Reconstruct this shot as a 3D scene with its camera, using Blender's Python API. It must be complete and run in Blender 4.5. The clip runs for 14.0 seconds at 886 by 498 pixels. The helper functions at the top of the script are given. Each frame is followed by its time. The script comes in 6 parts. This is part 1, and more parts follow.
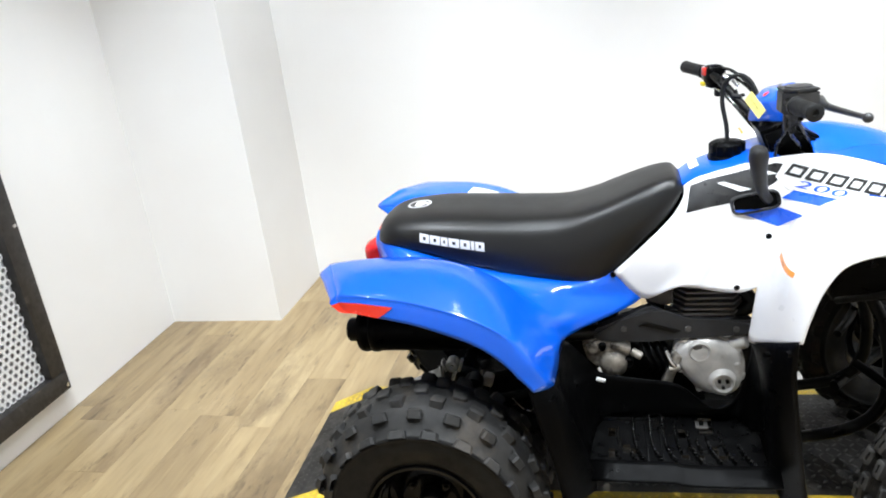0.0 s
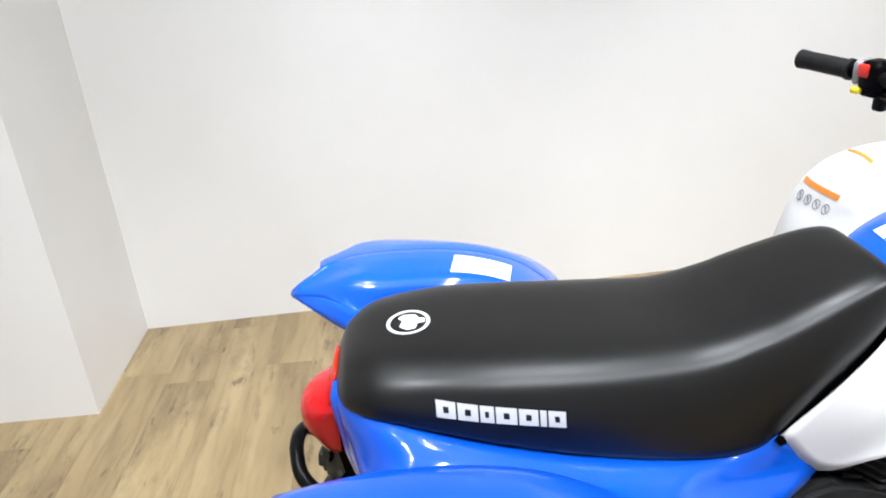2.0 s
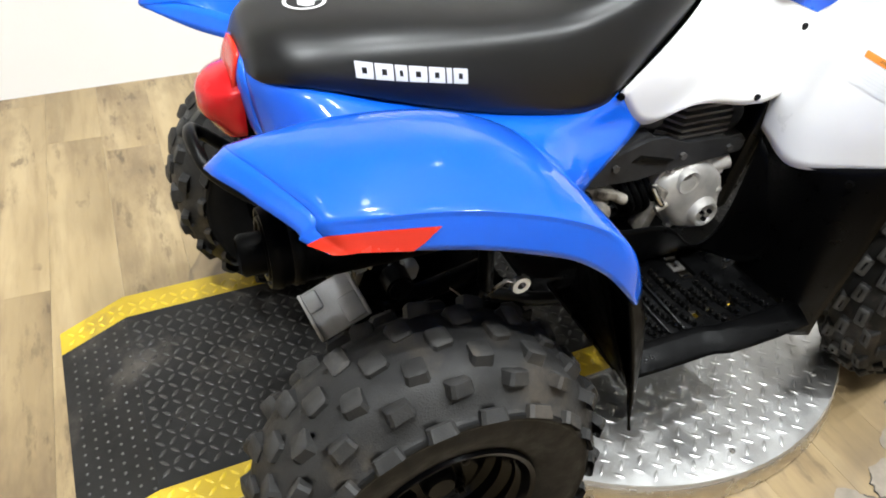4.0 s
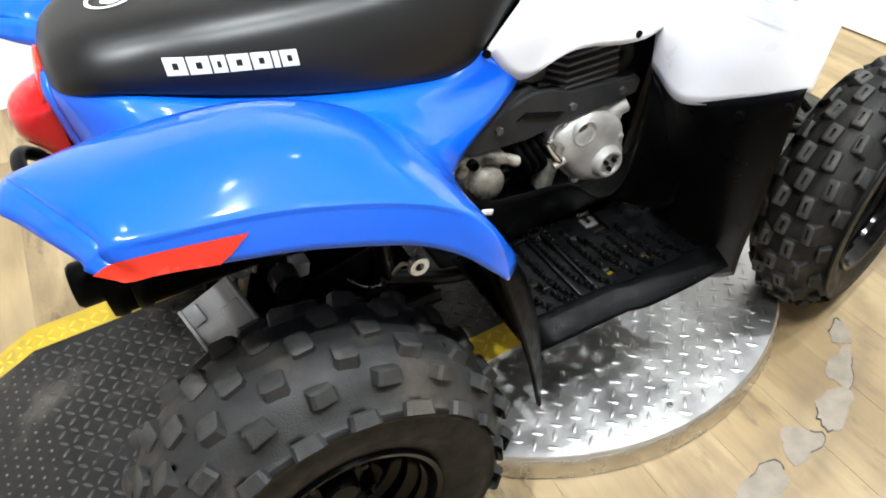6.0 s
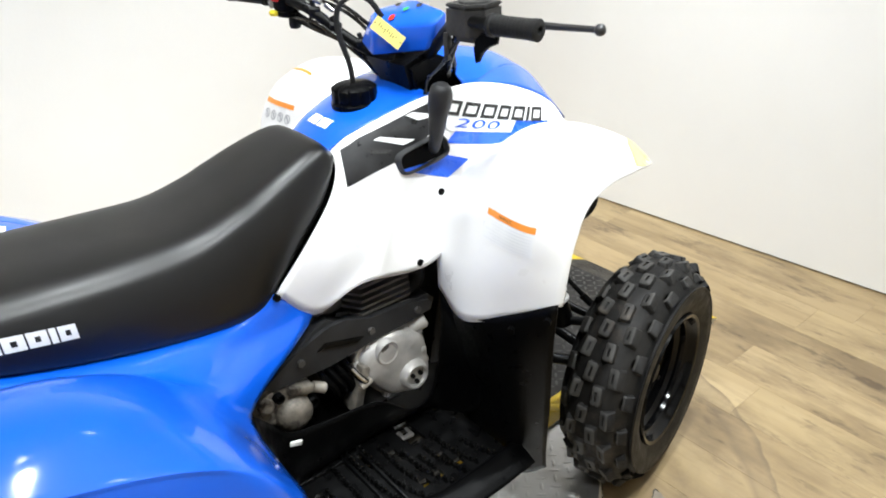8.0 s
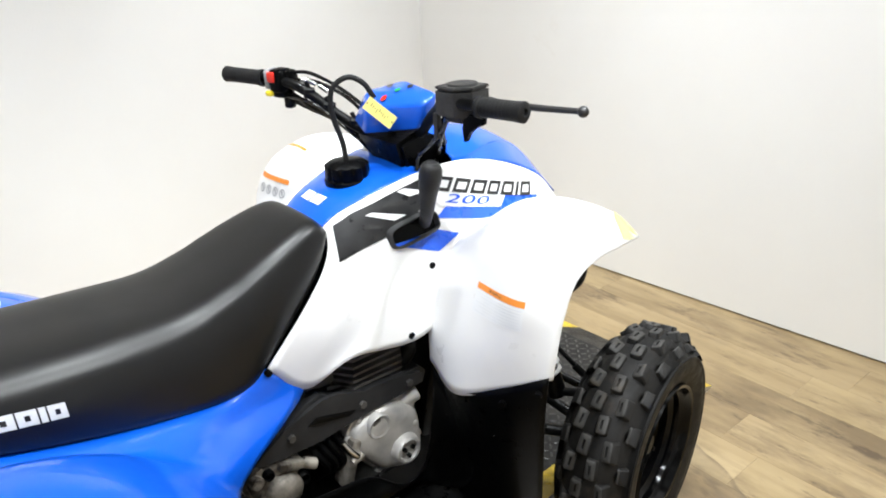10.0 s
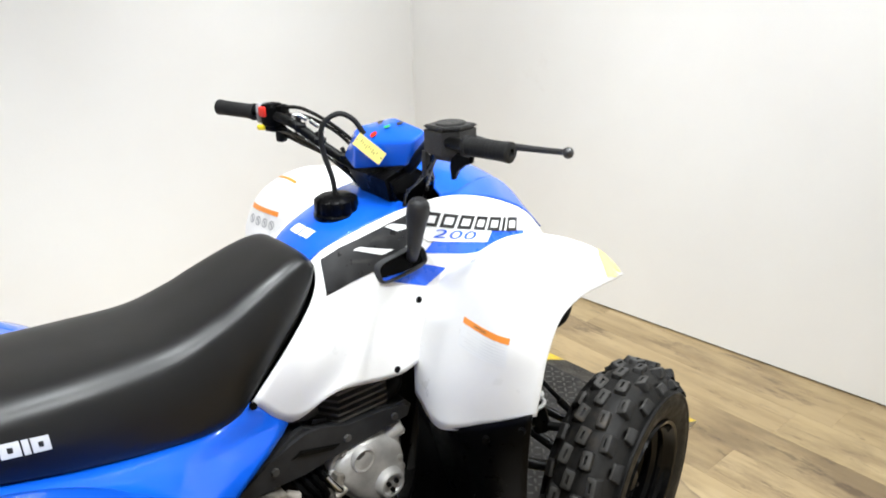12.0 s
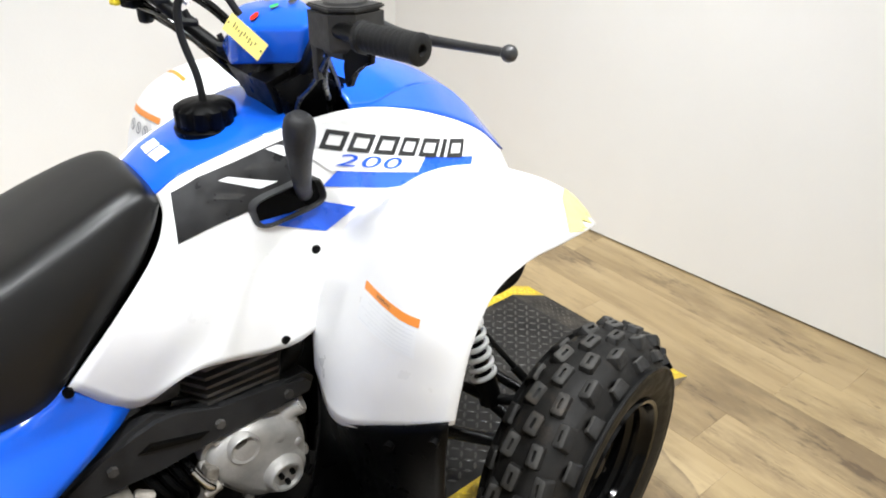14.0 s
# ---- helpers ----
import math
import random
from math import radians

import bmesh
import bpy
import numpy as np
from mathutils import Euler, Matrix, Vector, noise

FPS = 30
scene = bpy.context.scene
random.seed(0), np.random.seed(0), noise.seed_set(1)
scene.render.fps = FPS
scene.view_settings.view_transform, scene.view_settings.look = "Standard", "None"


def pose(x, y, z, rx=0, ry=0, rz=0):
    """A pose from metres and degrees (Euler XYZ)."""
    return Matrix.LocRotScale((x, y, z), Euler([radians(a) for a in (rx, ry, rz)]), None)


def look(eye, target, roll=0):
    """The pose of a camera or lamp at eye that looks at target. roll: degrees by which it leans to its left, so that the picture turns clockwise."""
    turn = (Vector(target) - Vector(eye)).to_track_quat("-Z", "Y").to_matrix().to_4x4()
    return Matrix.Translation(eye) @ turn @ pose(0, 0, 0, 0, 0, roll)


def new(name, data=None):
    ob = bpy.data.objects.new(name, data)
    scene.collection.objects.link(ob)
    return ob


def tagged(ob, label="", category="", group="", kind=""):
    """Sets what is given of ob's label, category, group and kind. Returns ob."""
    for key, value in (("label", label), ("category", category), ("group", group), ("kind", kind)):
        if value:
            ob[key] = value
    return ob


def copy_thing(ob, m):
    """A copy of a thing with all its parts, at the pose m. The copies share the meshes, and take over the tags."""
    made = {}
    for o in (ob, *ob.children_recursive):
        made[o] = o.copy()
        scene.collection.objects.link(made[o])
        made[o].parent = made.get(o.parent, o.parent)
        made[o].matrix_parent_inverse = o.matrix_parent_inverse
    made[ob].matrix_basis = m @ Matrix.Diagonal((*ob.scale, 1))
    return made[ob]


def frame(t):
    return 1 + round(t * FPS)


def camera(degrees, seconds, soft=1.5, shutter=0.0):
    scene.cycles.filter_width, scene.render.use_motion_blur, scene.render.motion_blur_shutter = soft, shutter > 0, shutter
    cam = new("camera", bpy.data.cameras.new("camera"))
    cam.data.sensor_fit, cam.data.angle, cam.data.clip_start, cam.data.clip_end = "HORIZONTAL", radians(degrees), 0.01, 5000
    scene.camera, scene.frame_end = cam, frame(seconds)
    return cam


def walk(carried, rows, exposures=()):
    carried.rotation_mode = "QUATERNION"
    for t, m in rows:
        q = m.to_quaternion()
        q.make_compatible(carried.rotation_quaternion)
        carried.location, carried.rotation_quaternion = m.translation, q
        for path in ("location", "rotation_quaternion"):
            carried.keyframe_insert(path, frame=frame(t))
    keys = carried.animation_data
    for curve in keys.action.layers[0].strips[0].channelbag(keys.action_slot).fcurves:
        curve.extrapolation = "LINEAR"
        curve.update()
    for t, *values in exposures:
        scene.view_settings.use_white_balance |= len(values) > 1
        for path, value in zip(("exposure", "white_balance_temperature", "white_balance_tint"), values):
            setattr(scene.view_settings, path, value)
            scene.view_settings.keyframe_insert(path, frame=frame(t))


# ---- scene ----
EXPOSURES = [  # seconds, stops, white balance
    (0.0, 0.25, 6150, 10), (1.0, 0.12, 6200, 11), (2.0, -0.01, 6250, 12), (3.0, 0.04, 6350, 12), (3.7, 0.22, 6450, 10), (5.8, 0.52, 6350, 9), (6.5, 0.44, 6250, 11),
    (7.0, 0.30, 6400, 10), (8.2, 0.10, 6400, 9), (10.5, 0.04, 6400, 10), (12.5, 0.01, 6450, 10), (13.0, -0.03, 6500, 11), (14.0, 0.02, 6500, 11),
]
cam = camera(62.41, 14.0, soft=1.9)
PATH = [
    (0.0, 0.405, -1.663, 1.330, 69.45, 6.46, 11.53),
    (0.2, 0.342, -1.564, 1.326, 67.00, 6.82, 12.12),
    (0.4, 0.272, -1.473, 1.313, 65.77, 5.32, 8.06),
    (0.5, 0.231, -1.433, 1.311, 65.75, 4.28, 5.88),
    (0.6, 0.189, -1.404, 1.321, 67.76, 4.63, 4.21),
    (0.7, 0.143, -1.380, 1.339, 70.02, 6.08, 1.86),
    (0.8, 0.105, -1.355, 1.343, 68.63, 5.90, 0.42),
    (0.9, 0.074, -1.324, 1.344, 67.59, 5.04, -0.52),
    (1.0, 0.051, -1.291, 1.334, 66.77, 4.34, -0.72),
    (1.2, 0.021, -1.202, 1.324, 66.95, 4.42, -1.08),
    (1.3, 0.016, -1.144, 1.316, 68.14, 5.85, -0.89),
    (1.5, 0.008, -1.013, 1.306, 68.82, 4.39, 0.38),
    (1.7, -0.007, -0.899, 1.305, 65.59, 5.24, -1.74),
    (2.0, -0.029, -0.826, 1.303, 64.72, 3.72, -3.77),
    (2.2, -0.053, -0.830, 1.318, 64.01, 1.52, -6.96),
    (2.5, -0.121, -0.862, 1.332, 65.21, 1.88, -10.60),
    (2.7, -0.174, -0.885, 1.322, 64.32, 0.61, -14.14),
    (3.0, -0.227, -0.915, 1.297, 61.10, 0.43, -17.41),
    (3.2, -0.253, -0.916, 1.274, 58.74, 0.22, -19.84),
    (3.5, -0.273, -0.936, 1.227, 55.90, -1.31, -21.58),
    (3.7, -0.279, -0.939, 1.198, 52.94, -3.27, -22.78),
    (5.8, -0.151, -0.972, 1.151, 45.92, 0.89, -26.43),
    (6.0, -0.094, -0.951, 1.157, 48.16, 2.39, -28.50),
    (6.2, -0.042, -0.977, 1.181, 44.54, 6.65, -30.47),
    (6.3, -0.023, -0.984, 1.186, 46.90, 6.86, -31.78),
    (6.5, -0.000, -0.990, 1.189, 50.43, 4.53, -35.20),
    (6.7, 0.007, -0.996, 1.199, 52.28, 4.22, -36.91),
    (7.0, 0.005, -1.002, 1.214, 55.18, 4.02, -38.76),
    (7.2, 0.003, -1.002, 1.232, 55.52, 3.45, -39.47),
    (7.5, 0.003, -1.020, 1.239, 57.33, 1.77, -39.14),
    (7.7, 0.003, -1.027, 1.252, 59.83, 0.64, -39.67),
    (8.0, 0.014, -1.036, 1.264, 61.24, 2.14, -39.42),
    (8.2, 0.012, -1.039, 1.264, 62.59, 2.40, -39.20),
    (10.5, 0.022, -1.048, 1.291, 66.72, 2.25, -39.95),
    (11.0, 0.026, -1.048, 1.293, 67.30, 2.51, -40.41),
    (11.5, 0.025, -1.055, 1.297, 67.61, 1.84, -40.52),
    (12.0, 0.016, -1.058, 1.303, 68.35, 1.22, -40.23),
    (12.5, 0.017, -1.063, 1.303, 68.71, 2.28, -40.49),
    (12.7, 0.029, -1.063, 1.296, 66.73, 5.12, -41.62),
    (12.8, 0.044, -1.064, 1.286, 64.93, 5.45, -42.63),
    (13.0, 0.094, -1.074, 1.251, 63.02, 3.81, -43.51),
    (13.2, 0.156, -1.072, 1.227, 63.66, 2.91, -40.36),
    (13.5, 0.235, -1.066, 1.237, 63.55, 0.54, -34.99),
    (13.7, 0.268, -1.004, 1.220, 63.17, 3.09, -34.89),
    (14.0, 0.332, -0.885, 1.218, 60.51, -0.53, -38.59),
]
walk(cam, [(t, pose(*place)) for t, *place in PATH], EXPOSURES)


# ---- world and lights ----
world = bpy.data.worlds.new("world")
scene.world = world
world.use_nodes = True
world.node_tree.nodes["Background"].inputs[0].default_value = (1.0, 1.0, 1.0, 1)
world.node_tree.nodes["Background"].inputs[1].default_value = 0.15

CEIL = 2.75
LAMPS = [  # place of each spot on the ceiling, the floor point it is aimed at, watts, cone
    (-0.55, -0.80, -0.40, -0.30, 130.0, 100), (0.60, -1.20, 0.60, -0.45, 140.0, 100), (1.65, -0.85, 1.45, -0.45, 145.0, 100), (0.55, -0.10, 0.55, 0.05, 75.0, 90),
    (-0.40, 0.25, -0.70, 1.20, 120.0, 80), (0.55, 0.20, 0.55, 1.25, 120.0, 80), (1.30, 0.60, 1.92, 1.30, 130.0, 84), (1.20, -0.45, 2.05, -0.40, 112.0, 84), (-0.75, -0.35, -1.45, -0.05, 96.0, 80),
    # this pair is added out of view, only to brighten the south wall
    (-0.50, -2.15, -0.50, -3.00, 150.0, 78), (1.20, -2.15, 1.20, -3.00, 150.0, 78),
]
DOWNLIGHTS = [(lx, ly) for lx, ly, *_ in LAMPS]
for lx, ly, ax, ay, watts, cone in LAMPS:
    data = bpy.data.lights.new("downlight_lamp", "SPOT")
    data.energy, data.color = watts, (0.945, 0.985, 1.0)
    data.shadow_soft_size, data.spot_size, data.spot_blend = 0.035, radians(cone), 0.85
    lamp = new("downlight_lamp", data)
    lamp.matrix_basis = look((lx, ly, CEIL - 0.03), (ax, ay, 0.0))


# ---- materials ----
def material(name, color, rough=0.5, metal=0.0, spec=0.5, coat=0.0):
    m = bpy.data.materials.new(name)
    m.use_nodes = True
    b = m.node_tree.nodes["Principled BSDF"]
    b.inputs["Base Color"].default_value = (*color, 1)
    b.inputs["Roughness"].default_value = rough
    b.inputs["Metallic"].default_value = metal
    b.inputs["Specular IOR Level"].default_value = spec
    b.inputs["Coat Weight"].default_value = coat
    b.inputs["Coat Roughness"].default_value = 0.08
    return m


def node(m, kind, **inputs):
    n = m.node_tree.nodes.new(kind)
    for key, value in inputs.items():
        n.inputs[key.replace("_", " ")].default_value = value
    return n


def link(m, a, b):
    m.node_tree.links.new(a, b)


def bsdf(m):
    return m.node_tree.nodes["Principled BSDF"]


def coords(m, scale=(1, 1, 1), world_space=False):
    mp = node(m, "ShaderNodeMapping", Scale=scale)
    if world_space:
        link(m, m.node_tree.nodes.new("ShaderNodeNewGeometry").outputs["Position"], mp.inputs["Vector"])
    else:
        link(m, m.node_tree.nodes.new("ShaderNodeTexCoord").outputs["Object"], mp.inputs["Vector"])
    return mp.outputs["Vector"]


def noise_tex(m, vec, scale, detail=4.0, rough=0.55):
    n = node(m, "ShaderNodeTexNoise", Scale=scale, Detail=detail, Roughness=rough)
    link(m, vec, n.inputs["Vector"])
    return n.outputs["Fac"]


def ramp(m, fac, stops):
    r = m.node_tree.nodes.new("ShaderNodeValToRGB")
    while len(r.color_ramp.elements) < len(stops):
        r.color_ramp.elements.new(0.5)
    for e, (p, c) in zip(r.color_ramp.elements, stops):
        e.position, e.color = p, (*c, 1) if isinstance(c, tuple) else (c, c, c, 1)
    link(m, fac, r.inputs["Fac"])
    return r.outputs["Color"]


def mix(m, fac, a, b, mode="MIX"):
    n = m.node_tree.nodes.new("ShaderNodeMix")
    n.data_type, n.blend_type = "RGBA", mode
    for value, socket in ((fac, n.inputs["Factor"]), (a, n.inputs["A"]), (b, n.inputs["B"])):
        if isinstance(value, (int, float)):
            socket.default_value = value
        elif isinstance(value, tuple):
            socket.default_value = (*value, 1)
        else:
            link(m, value, socket)
    return n.outputs["Result"]


def bump(m, height, strength, distance):
    n = node(m, "ShaderNodeBump", Strength=strength, Distance=distance)
    link(m, height, n.inputs["Height"])
    link(m, n.outputs["Normal"], bsdf(m).inputs["Normal"])


def worn(name, color, rough, metal=0.0, spec=0.5, coat=0.0, vary=0.12, scale=14.0, grain=300.0, relief=0.08, rough_vary=0.12, dirt=None, dirt_at=0.62):
    """A surface with blotches, fine grain and uneven gloss."""
    m = material(name, color, rough, metal, spec, coat)
    v = coords(m, world_space=True)
    big, fine = noise_tex(m, v, scale, 5), noise_tex(m, v, grain, 2)
    dark = tuple(max(0.0, c * (1 - vary)) for c in color)
    light = tuple(min(1.0, c * (1 + vary)) for c in color)
    c = ramp(m, big, [(0.3, dark), (0.7, light)])
    if dirt:
        c = mix(m, ramp(m, noise_tex(m, v, scale * 0.45, 6, 0.65), [(dirt_at, 0.0), (dirt_at + 0.16, 1.0)]), c, dirt)
    link(m, c, bsdf(m).inputs["Base Color"])
    link(m, ramp(m, noise_tex(m, v, scale * 2.3, 4), [(0.3, max(0.0, rough - rough_vary)), (0.7, min(1.0, rough + rough_vary))]), bsdf(m).inputs["Roughness"])
    if relief:
        bump(m, fine, relief, 0.002)
    return m


BLUE = worn("blue_plastic", (0.003, 0.092, 0.60), 0.45, spec=0.15, coat=1.0, vary=0.05, relief=0.015, rough_vary=0.06, scale=9.0)
bsdf(BLUE).inputs["Coat IOR"].default_value = 1.5
bsdf(BLUE).inputs["Coat Roughness"].default_value = 0.09
WHITE = worn("white_plastic", (0.80, 0.79, 0.77), 0.38, vary=0.03, relief=0.02, scale=8.0, dirt=(0.62, 0.55, 0.47), dirt_at=0.68)
BLACK = worn("black_plastic", (0.0015, 0.0015, 0.0016), 0.36, spec=0.07, vary=0.3, relief=0.25, grain=700.0, scale=20.0)
GUARD = worn("scuffed_black_guard", (0.0015, 0.0015, 0.0016), 0.38, spec=0.05, vary=0.4, relief=0.2, scale=18.0)
BOARD = worn("worn_black_board", (0.0016, 0.0016, 0.0017), 0.33, spec=0.28, vary=0.4, relief=0.10, scale=16.0)
RIB = worn("polished_black_rib", (0.002, 0.002, 0.002), 0.22, spec=0.45, vary=0.4, relief=0.05, scale=40.0)
DARK = worn("dark_metal", (0.0025, 0.0025, 0.0025), 0.36, vary=0.4, relief=0.1, spec=0.16)
VINYL = worn("seat_vinyl", (0.0030, 0.0030, 0.0030), 0.39, spec=0.47, vary=0.3, relief=0.05, grain=900.0, scale=6.0, rough_vary=0.03)
RUBBER = worn("rubber", (0.024, 0.0232, 0.0222), 0.58, spec=0.30, vary=0.4, relief=0.4, grain=420.0, scale=16.0, dirt=(0.075, 0.062, 0.048), dirt_at=0.56)
RUBBER_FRONT = worn("darker_rubber", (0.0115, 0.0108, 0.0100), 0.6, spec=0.22, vary=0.4, relief=0.4, grain=420.0, scale=16.0, dirt=(0.055, 0.042, 0.030), dirt_at=0.56)
RUBBER_WORN = worn("scuffed_rubber", (0.040, 0.0385, 0.0365), 0.62, spec=0.25, vary=0.35, relief=0.4, grain=420.0, scale=22.0, dirt=(0.10, 0.085, 0.068), dirt_at=0.6)
RUBBER_FRONT_WORN = worn("scuffed_darker_rubber", (0.052, 0.050, 0.047), 0.62, spec=0.25, vary=0.35, relief=0.4, grain=420.0, scale=22.0, dirt=(0.09, 0.070, 0.052), dirt_at=0.58)
DUSTY = worn("dusty_black_plastic", (0.030, 0.029, 0.028), 0.55, spec=0.4, vary=0.35, relief=0.3, scale=26.0, dirt=(0.11, 0.105, 0.10), dirt_at=0.62)
LEVER_METAL = worn("dark_lever_alloy", (0.055, 0.055, 0.056), 0.34, metal=0.5, vary=0.2, relief=0.1)
CABLE = worn("glossy_cable", (0.004, 0.004, 0.004), 0.22, spec=0.5, vary=0.2, relief=0.1)
RUBBER_SIDE = worn("shaded_sidewall_rubber", (0.0075, 0.0073, 0.0070), 0.55, spec=0.2, vary=0.3, relief=0.2, scale=20.0)
GRIP = worn("grip_rubber", (0.009, 0.009, 0.009), 0.6, spec=0.25, vary=0.2, relief=0.3, grain=600.0)
RIM = worn("black_rim", (0.002, 0.002, 0.0022), 0.14, spec=0.17, vary=0.2, relief=0.02, rough_vary=0.08)
GRUBBY = worn("grubby_alloy", (0.26, 0.235, 0.200), 0.5, metal=0.4, vary=0.4, relief=0.4, grain=260.0, scale=40.0, dirt=(0.03, 0.024, 0.02), dirt_at=0.46)
ALLOY = worn("cast_alloy", (0.44, 0.425, 0.40), 0.46, metal=0.35, vary=0.2, relief=0.3, grain=380.0, scale=25.0, dirt=(0.16, 0.12, 0.09), dirt_at=0.58)
FIN = worn("engine_fin", (0.085, 0.080, 0.075), 0.5, metal=0.3, vary=0.4, relief=0.2, dirt=(0.16, 0.10, 0.06), dirt_at=0.66)
SHIELD = worn("heat_shield", (0.022, 0.022, 0.023), 0.48, spec=0.3, vary=0.3, relief=0.15, scale=18.0)
RIM_STEEL = worn("brushed_rim", (0.60, 0.585, 0.56), 0.22, metal=1.0, vary=0.1, relief=0.05)
GREY_METAL = worn("light_grey_casting", (0.50, 0.50, 0.50), 0.42, metal=0.25, vary=0.12, relief=0.15, scale=30.0)
STEEL = worn("bright_steel", (0.62, 0.61, 0.60), 0.28, metal=1.0, vary=0.1, relief=0.05)
RED = worn("red_lens", (0.44, 0.008, 0.010), 0.2, spec=0.35, vary=0.12, relief=0.0, coat=0.2)
REFLECTOR = worn("red_reflector", (0.58, 0.026, 0.010), 0.22, vary=0.04, relief=0.0)
SPRING = worn("white_spring", (0.72, 0.72, 0.72), 0.35, vary=0.06)
YELLOW = worn("yellow_label", (0.85, 0.66, 0.03), 0.4, vary=0.05, relief=0.0)
ORANGE = worn("orange_label", (0.84, 0.27, 0.035), 0.4, vary=0.04, relief=0.0)
PAPER = worn("label_white", (0.80, 0.80, 0.79), 0.4, vary=0.03, relief=0.0)
TAG = worn("pale_yellow_paper", (0.80, 0.69, 0.20), 0.5, vary=0.05, relief=0.0)
TAG_INK = worn("faded_tag_ink", (0.20, 0.17, 0.05), 0.5, vary=0.1, relief=0.0)
INK = worn("label_ink", (0.02, 0.02, 0.02), 0.45, vary=0.1, relief=0.0)
LEVER = worn("grey_lever", (0.030, 0.030, 0.031), 0.5, spec=0.3, vary=0.3, relief=0.2)
FAINT = worn("faint_print", (0.74, 0.735, 0.72), 0.45, vary=0.06, relief=0.0)
LABEL_GREY = worn("pale_label_print", (0.772, 0.772, 0.768), 0.45, vary=0.1, relief=0.0)
GREYINK = worn("label_grey", (0.30, 0.30, 0.31), 0.45, vary=0.1, relief=0.0)
DECAL_BLACK = worn("black_decal", (0.016, 0.016, 0.017), 0.35, vary=0.5, scale=22.0, relief=0.0)
DECAL_BLUE = worn("blue_decal", (0.012, 0.10, 0.68), 0.3, vary=0.05, relief=0.0)
SILVER_PRINT = worn("silver_print", (0.62, 0.62, 0.61), 0.45, vary=0.06, relief=0.0)
RED_SWITCH = worn("red_switch", (0.70, 0.03, 0.015), 0.4, vary=0.05, relief=0.0)
GREEN_LAMP = worn("green_lamp", (0.02, 0.30, 0.10), 0.2, vary=0.05, relief=0.0)
PLATE = worn("bare_tread_plate", (0.60, 0.595, 0.58), 0.42, metal=1.0, vary=0.12, relief=0.08, scale=7.0, rough_vary=0.12, dirt=(0.30, 0.27, 0.23), dirt_at=0.6)
PLATE_BLACK = worn("black_tread_plate", (0.0145, 0.0135, 0.0125), 0.5, spec=0.25, vary=0.4, relief=0.1, scale=9.0, dirt=(0.085, 0.074, 0.062), dirt_at=0.54)
# raised bars lighter than the plate: worn, with their highlights put into the colour
TREAD_BLACK = worn("highlit_worn_tread", (0.036, 0.033, 0.030), 0.36, spec=0.45, vary=0.5, relief=0.0, scale=6.0)
TREAD_YELLOW = worn("yellow_tread_tops", (0.70, 0.50, 0.03), 0.36, vary=0.12, relief=0.05, scale=12.0)
PLATE_YELLOW = worn("yellow_tread_paint", (0.50, 0.345, 0.017), 0.42, vary=0.15, relief=0.1, scale=12.0, dirt=(0.22, 0.15, 0.05), dirt_at=0.6)
CEILING = worn("ceiling_paint", (0.46, 0.45, 0.44), 0.8, vary=0.02, relief=0.05)
LAMPGLASS = material("lamp_glass", (1, 1, 1), 0.4)
bsdf(LAMPGLASS).inputs["Emission Color"].default_value = (0.945, 0.985, 1.0, 1)
bsdf(LAMPGLASS).inputs["Emission Strength"].default_value = 20.0


def wall_paint():
    m = material("wall_paint", (0.82, 0.81, 0.79), 0.55)
    v = coords(m, world_space=True)
    c = ramp(m, noise_tex(m, v, 1.3, 5), [(0.3, (0.80, 0.785, 0.765)), (0.7, (0.84, 0.835, 0.82))])
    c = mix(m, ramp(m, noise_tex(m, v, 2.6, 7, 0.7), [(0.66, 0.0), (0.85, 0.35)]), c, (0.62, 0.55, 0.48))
    link(m, c, bsdf(m).inputs["Base Color"])
    bump(m, noise_tex(m, v, 120.0, 3), 0.12, 0.003)
    return m


